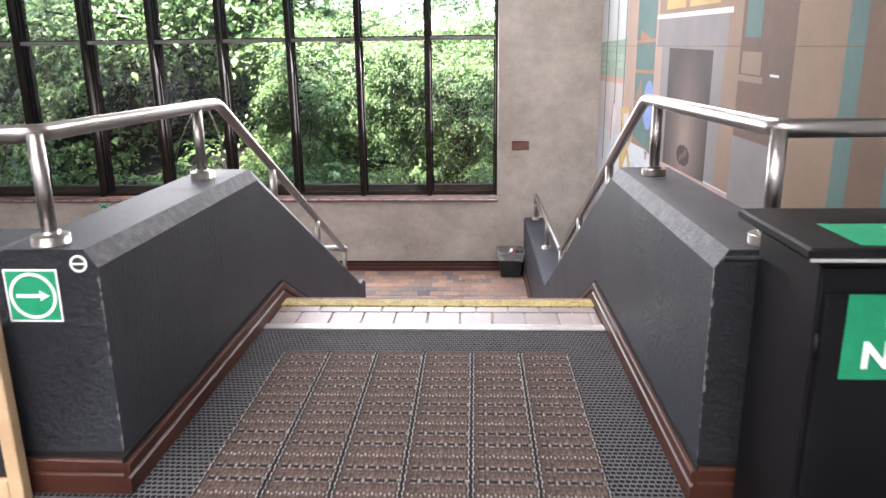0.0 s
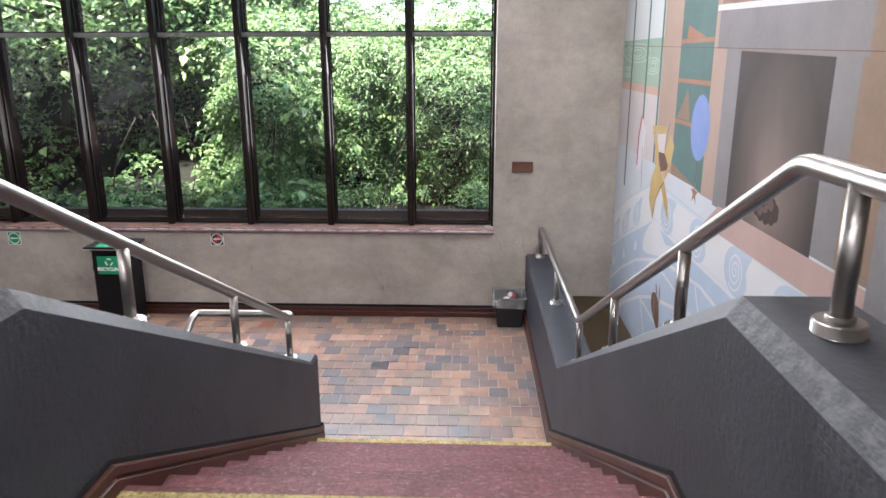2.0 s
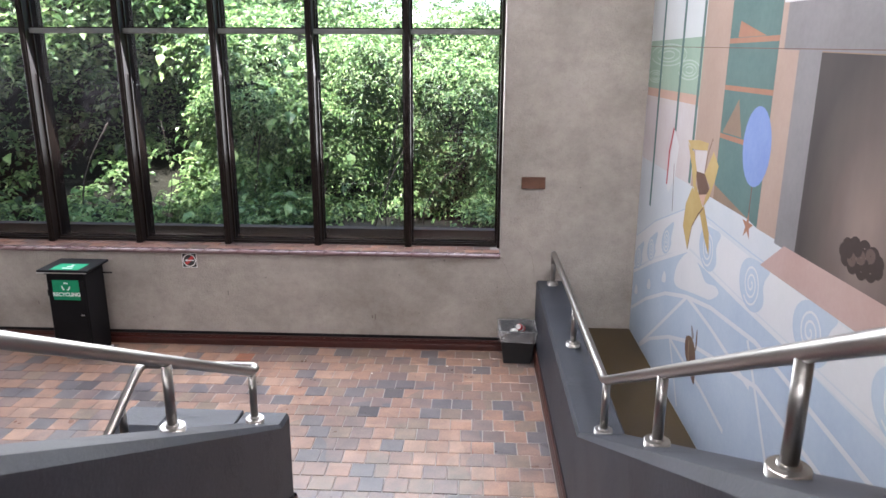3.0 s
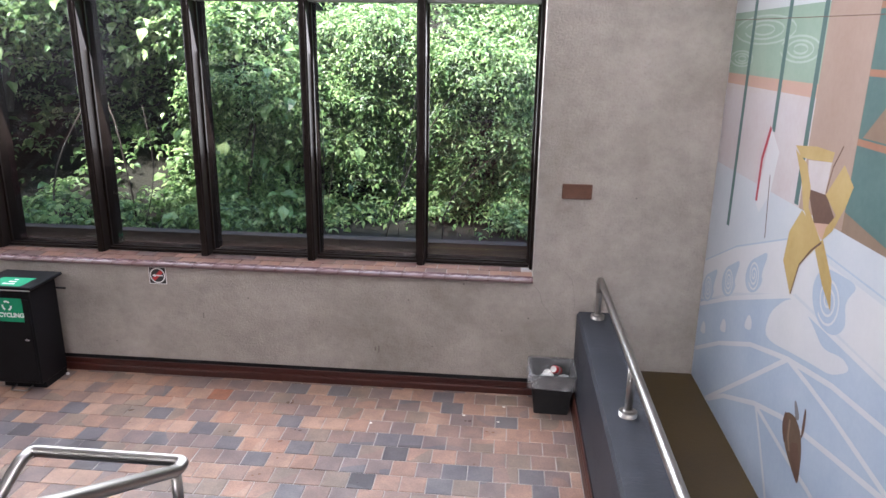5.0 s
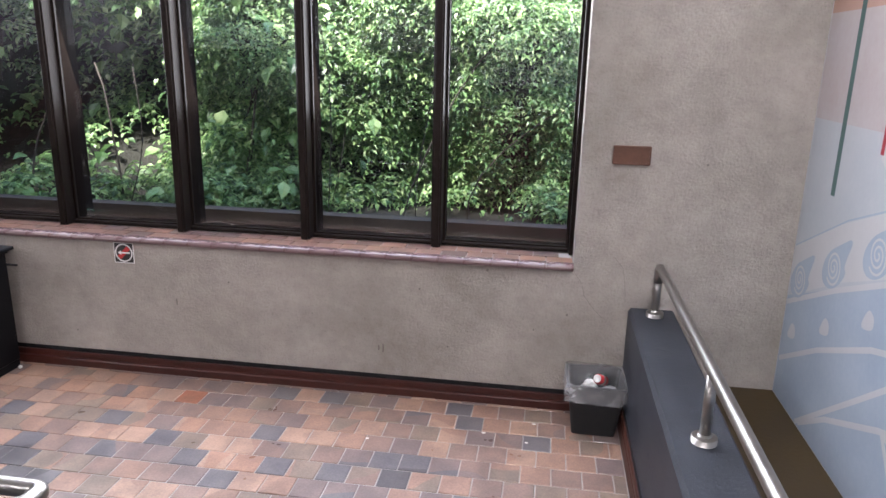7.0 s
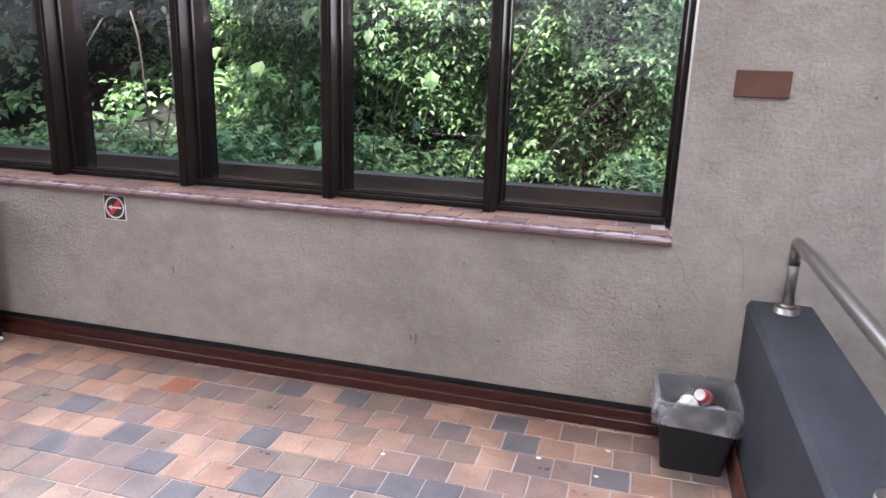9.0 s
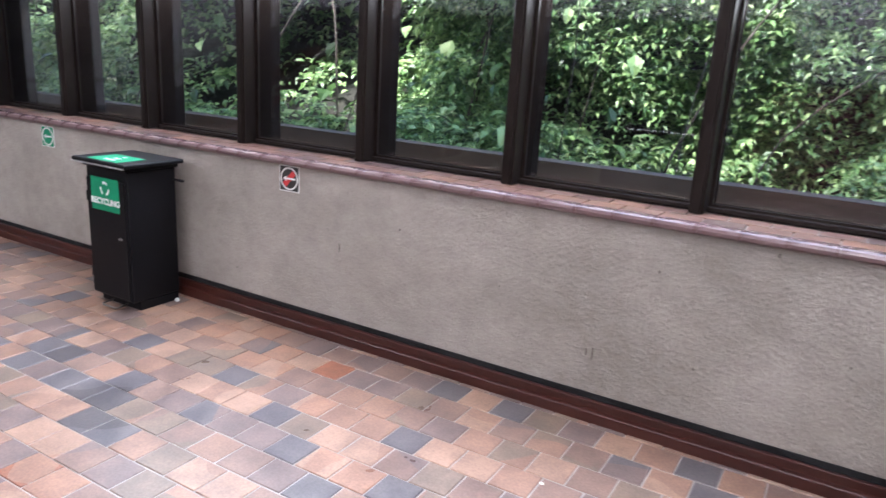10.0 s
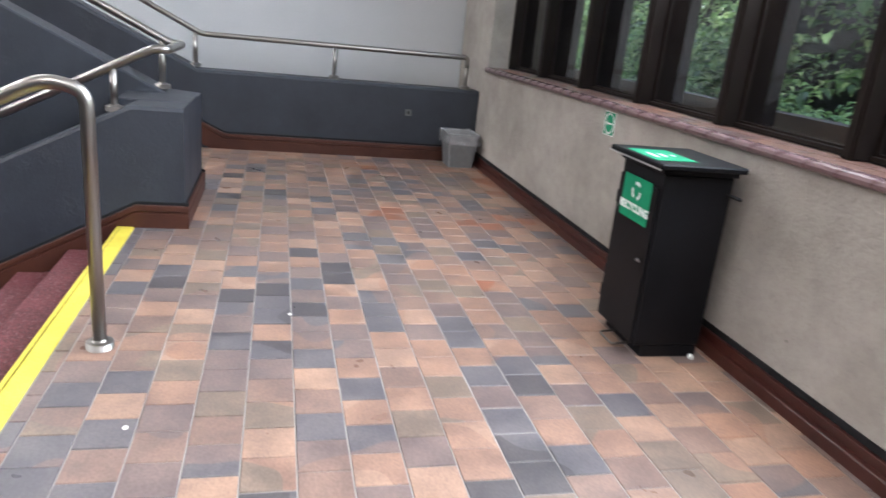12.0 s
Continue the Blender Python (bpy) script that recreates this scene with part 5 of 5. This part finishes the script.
# ---------------------------------------------------------------- chipped paint on the parapet corners
M_CHIP = surface("bare_plaster_chip", (0.09, 0.093, 0.097), (0.22, 0.22, 0.215), rough=0.9, big=30, fine=110)
chip_rnd = random.Random(17)
for x, s in ((XL, -1), (XR, 1), (mir(XL), 1), (mir(XR), -1)):
    cv, cf = [], []
    for k in range(15):
        z = chip_rnd.uniform(0.13, PT - 0.06)
        h, w = chip_rnd.uniform(0.004, 0.022), chip_rnd.uniform(0.002, 0.007)
        for face in (lambda a, b: (x + s * a, YF - 0.0007, b), lambda a, b: (x - s * 0.0007, YF + a, b)):
            n = len(cv)
            cv += [face(-0.0007, z - h), face(w * chip_rnd.uniform(0.5, 1.2), z - h * 0.4), face(w, z + h * 0.3), face(w * 0.4, z + h * 0.9), face(-0.0007, z + h)]
            cf.append((n, n + 1, n + 2, n + 3, n + 4))
    solid(new("wall_chips", mesh_of("wall_chips", cv, cf, M_CHIP)), "pale chips in the charcoal paint at a wall corner", "paint chips", "stuff")


# ---------------------------------------------------------------- display board by the guard wall
board = thing("display_board", "pale pine framed board with black panel on the floor", "display board", at=(-1.25, 2.285, 0.0))
box("stile", 0.375, 0.42, -0.02, 0.02, 0.0, 0.62, M_WOOD, board, 0.003)
box("stile", -0.42, -0.375, -0.02, 0.02, 0.0, 0.62, M_WOOD, board, 0.003)
box("rail", -0.3745, 0.3745, -0.02, 0.02, 0.0, 0.085, M_WOOD, board, 0.003)
box("rail", -0.3745, 0.3745, -0.02, 0.02, 0.575, 0.62, M_WOOD, board, 0.003)
box("panel", -0.3745, 0.3745, -0.004, 0.006, 0.0855, 0.5745, M_SIGNBLACK, board)


# ---------------------------------------------------------------- hairline cracks and specks on the stucco
crack_mat = surface("crack_filler", (0.13, 0.115, 0.10), (0.21, 0.19, 0.17), rough=0.95)
wallput = lambda u, v, d: (u, YW - 0.0006 - d, v)
for pts in ([(0.86, -0.57), (0.91, -0.64), (0.93, -0.72), (0.99, -0.80), (1.05, -0.86)], [(1.10, -0.45), (1.16, -0.52), (1.18, -0.63), (1.19, -0.74)]):
    solid(ribbon("wall_crack", pts, 0.0016, crack_mat, None, wallput, 0.0004), "hairline crack in the stucco", "crack")
for u, v, h in ((-0.40, -1.17, 0.06), (-0.43, -1.18, 0.03), (-1.9, -0.95, 0.05), (-3.9, -1.1, 0.04)):
    solid(ribbon("wall_stain", [(u, v), (u + 0.002, v - h * 0.5), (u, v - h)], 0.007, crack_mat, None, wallput, 0.0004), "short dark drip stain on the stucco", "stain")
for u, v, r in ((-0.9, -0.98, 0.004), (-1.5, -0.8, 0.006), (-2.7, -1.25, 0.005), (-0.15, -0.75, 0.006), (0.05, -1.15, 0.005), (1.597, 0.158, 0.006), (0.83, -0.86, 0.007), (-0.40, -1.20, 0.004), (-0.43, -1.21, 0.005), (0.30, -0.59, 0.008), (0.62, -0.98, 0.005)):
    solid(ring_shape("wall_speck", u, v, 0.0005, r, crack_mat, None, wallput, 0.0006, 10, 1.2), "dark chip in the stucco", "speck")


# ---------------------------------------------------------------- small scraps on the landing
scrap_mat = plain("paper_scrap", (0.7, 0.68, 0.63), 0.8)
for x, y, r in ((-2.06, 8.0, 0.016), (0.35, 9.45, 0.012), (0.62, 9.38, 0.010), (-0.35, 9.25, 0.010), (0.66, 9.62, 0.012), (-2.65, 7.35, 0.012), (-3.6, 7.9, 0.012)):
    bm = bmesh.new()
    bmesh.ops.create_icosphere(bm, subdivisions=1, radius=r)
    for v in bm.verts:
        v.co = Vector((v.co.x * 1.3, v.co.y, v.co.z * 0.18 + r * 0.2))
    tagged(part("paper_scrap", from_bm("paper_scrap", bm, scrap_mat), at=(x, y, ZL)), "tiny pale paper scrap on the tiles", "litter", "paper scraps")


# ---------------------------------------------------------------- entrance mat
carpet = new("floor_carpet", from_bm("floor_carpet", box_bm(XW + 0.001, XM - 0.001, YS, YF - 0.021, -0.011, 0.0), M_BORDER))
solid(carpet, "black woven entrance carpet on the upper floor", "carpet")
carpet2 = new("floor_carpet", from_bm("floor_carpet", box_bm(XL + 0.021, XR - 0.021, YF - 0.0205, 3.735, -0.011, 0.0), M_BORDER))
solid(carpet2, "black woven entrance carpet between the parapets", "carpet")
strip = box("threshold_strip", XL + 0.021, XR - 0.021, 3.7355, 3.805, -0.011, 0.006, M_ALU, bevel=0.002)
solid(strip, "ribbed aluminium threshold strip at the mat edge", "threshold strip")
for k in range(4):
    box("strip_rib", XL + 0.022, XR - 0.022, 3.742 + 0.016 * k, 3.750 + 0.016 * k, 0.0062, 0.0085, M_ALU, strip, 0.001)
mat_thing = thing("entrance_mat", "brown ribbed scraper mat with pale beaded joints", "entrance mat", at=(0, 0, 0))
MX0, MX1, MY0, MY1, NC, RP = -0.34, 0.972, 0.05, 3.452, 6, 0.0745
box("mat_base", MX0, MX1, MY0, MY1, 0.001, 0.004, M_RUBBER, mat_thing)
CW = (MX1 - MX0) / NC
rib_me = from_bm("rib", box_bm(-CW / 2 + 0.013, CW / 2 - 0.013, -0.031, 0.031, 0.0041, 0.010, 0.002), M_RIB)
web_v, web_f, dot_v, dot_f, dash_v, dash_f = [], [], [], [], [], []


def fleck(vs, fs, x, y, hx, hy, z0, z1):
    """A small raised block of the mat's weave."""
    n = len(vs)
    vs += [(x + sx * hx * k, y + sy * hy * k, z) for z, k in ((z0, 1.0), (z1, 0.8)) for sx, sy in ((-1, -1), (1, -1), (1, 1), (-1, 1))]
    fs += [(n + 4, n + 5, n + 6, n + 7)] + [(n + i, n + (i + 1) % 4, n + 4 + (i + 1) % 4, n + 4 + i) for i in range(4)]


for c in range(NC):
    cx = MX0 + CW * (c + 0.5)
    for r in range(int((MY1 - MY0) / RP)):
        cy = MY1 - RP * (r + 0.5)
        part("rib", rib_me, mat_thing, at=(cx, cy, 0))
        yl = cy - RP / 2
        fleck(web_v, web_f, cx, yl, CW / 2 - 0.013, 0.0062, 0.0041, 0.0092)
        x0 = cx - CW / 2 + 0.017
        if r % 3 == 2:
            for k in range(14):
                fleck(dot_v, dot_f, x0 + 0.007 + k * 0.0135, yl + 0.004 * (-1) ** k, 0.0030, 0.0052, 0.0092, 0.0110)
        else:
            for k in range(5):
                xd = x0 + 0.019 + k * 0.0375
                fleck(dash_v, dash_f, xd, yl, 0.0122, 0.0098, 0.0092, 0.0112)
                for e in (-0.0105, 0.0105):
                    fleck(dot_v, dot_f, xd + 0.0188, yl + e * 0.6, 0.0042, 0.0026, 0.0092, 0.0110)
                    fleck(dot_v, dot_f, xd, yl + e * 1.15, 0.0090, 0.0016, 0.0092, 0.0106)
tagged(part("rib_webbing", mesh_of("rib_webbing", web_v, web_f, M_RIB), mat_thing), kind="stuff")
tagged(part("rubber_studding", mesh_of("rubber_studding", dash_v, dash_f, M_RUBBER), mat_thing, "short black rubber dashes"), kind="stuff")
tagged(part("rib_stitching", mesh_of("rib_stitching", dot_v, dot_f, M_FLECK), mat_thing, "pale dotted stitching"), kind="stuff")
chain_v, chain_f = [], []
for c in range(NC + 1):
    for s in (-0.0078, 0.0078):
        if (c == 0 and s < 0) or (c == NC and s > 0):
            continue
        x = MX0 + CW * c + s
        box("bead", x - 0.0030, x + 0.0030, MY0, MY1, 0.0041, 0.0092, M_RUBBER, mat_thing)
        for k in range(int((MY1 - MY0) / 0.024)):
            fleck(chain_v, chain_f, x + 0.0012 * (-1) ** k, MY0 + 0.012 + k * 0.024, 0.0024, 0.0088, 0.0092, 0.0112)
tagged(part("bead_chain", mesh_of("bead_chain", chain_v, chain_f, M_FLECK), mat_thing, "pale broken joint lines"), kind="stuff")


# ---------------------------------------------------------------- tiles
def tile_mesh(w, d, h=0.012, b=0.0035, mat=M_TILE):
    return from_bm("tile", box_bm(-w / 2, w / 2, -d / 2, d / 2, -h, 0, b), mat)


TP, JG = 0.174, 0.0055
full = tile_mesh(TP - JG, TP - JG)
rnd = random.Random(21)
cut_cache = {}


def cut_tile(w, d):
    key = (round(w, 3), round(d, 3))
    if key not in cut_cache:
        cut_cache[key] = tile_mesh(*key)
    return cut_cache[key]


far_v, far_f = [], []
y_edge, row = YW - 0.02, 0
x_right, x_left = XR - 0.022, mir(XR) + 0.022
y_rows = [8.775 + TP * k for k in range(-11, 8)]
for row, ya in enumerate(y_rows):
    a, b = max(ya, 6.872), min(ya + TP, YW - 0.021)
    if b - a < 0.03:
        continue
    xa = -0.97 + (0.5 * TP if row % 2 else 0) + 14 * TP
    while xa > x_left - TP:
        p, q = max(xa, x_left), min(xa + TP, x_right)
        xa -= TP
        if q - p < 0.03:
            continue
        cx, cy, w, d = (p + q) / 2, (a + b) / 2, q - p - JG, b - a - JG
        if cy < 7.0:
            inside_mid = mir(XB0) - 0.02 < cx < XB0 + 0.02
            if inside_mid:
                a2 = max(a, 6.976)
                if b - a2 < 0.03:
                    continue
                cy, d = (a2 + b) / 2, b - a2 - JG
        if cy < YE + 0.02 and (XB0 - 0.03 < cx < XL + 0.03 or mir(XL) - 0.03 < cx < mir(XB0) + 0.03):
            continue
        dz = rnd.gauss(0, 0.0007)
        if cx > -1.92:
            me = full if abs(w - (TP - JG)) < 0.004 and abs(d - (TP - JG)) < 0.004 else cut_tile(w, d)
            t = part("tile", me, landing, at=(cx, cy, ZL + dz))
            t.rotation_euler = (rnd.gauss(0, 0.003), rnd.gauss(0, 0.003), rnd.gauss(0, 0.006))
        else:
            n = len(far_v)
            hx, hy, e = w / 2, d / 2, 0.002
            for x1, y1, z1 in ((hx, hy, -0.012), (hx, hy, -0.002), (hx - e, hy - e, 0)):
                far_v += [(cx - x1, cy - y1, ZL + z1 + dz), (cx + x1, cy - y1, ZL + z1 + dz), (cx + x1, cy + y1, ZL + z1 + dz), (cx - x1, cy + y1, ZL + z1 + dz)]
            for k in (0, 4):
                far_f += [(n + k + i, n + k + (i + 1) % 4, n + k + 4 + (i + 1) % 4, n + k + 4 + i) for i in range(4)]
            far_f.append((n + 8, n + 9, n + 10, n + 11))
ft = part("floor_tiles", mesh_of("floor_tiles", far_v, far_f, M_TILE), landing)
tagged(ft, kind="stuff")

# threshold tiles above the first step
for f in (lambda x: x, mir):
    bed = box("floor_threshold", *sorted((f(XL + 0.003), f(XR - 0.003))), 3.806, 4.084, -0.3, -0.009, M_GROUT)
    solid(bed, "pale quarry tile threshold above the first step", "floor")
    for ya, yb, off in ((3.808, 3.992, 0.03), (3.998, 4.082, 0.115)):
        x = XL + 0.024 - off
        while x < XR - 0.05:
            p, q = max(x, XL + 0.024), min(x + 0.170, XR - 0.024)
            x += 0.170
            if q - p < 0.03:
                continue
            part("tile", tile_mesh(q - p - 0.007, yb - ya - 0.006, mat=M_PALETILE), bed, at=(f((p + q) / 2), (ya + yb) / 2, 0.001))

# window sill of tiles with a rounded front course
sill = solid(box("window_sill", WX0 + 0.001, WX1 - 0.001, YW + 0.001, YG + 0.04, ZS - 0.0445, ZS - 0.008, M_GROUT), "tiled sill with a rounded brown front edge", "window sill")
SD = 0.113
sill_tile = from_bm("tile", box_bm(-0.083, 0.083, -SD / 2, SD / 2, -0.012, 0, 0.002), M_SILLTILE)
nose_me = loft("nosing", [[(x, 0.035, -0.04), (x, -0.028, -0.04), (x, -0.038, -0.032), (x, -0.040, -0.018), (x, -0.033, -0.005), (x, -0.02, 0.0), (x, 0.035, 0.0)] for x in (-0.0862, 0.0862)], surface("purple_brown_glaze", (0.085, 0.050, 0.055), (0.16, 0.100, 0.100), rough=0.27, big=5, fine=50, bump_fine=0.1))
for k in range(int((WX1 - WX0) / TP) + 1):
    for j in range(2):
        x = WX1 - 0.09 - k * TP + (0.5 * TP if j else 0)
        if WX0 + 0.085 < x < WX1 - 0.084:
            part("tile", sill_tile, sill, at=(x, YW + 0.094 + (SD + 0.006) * j, ZS))
    x = WX1 - 0.087 - k * TP
    if WX0 + 0.08 < x:
        part("nosing_tile", nose_me, sill, at=(x, YW + 0.0, ZS + 0.001))
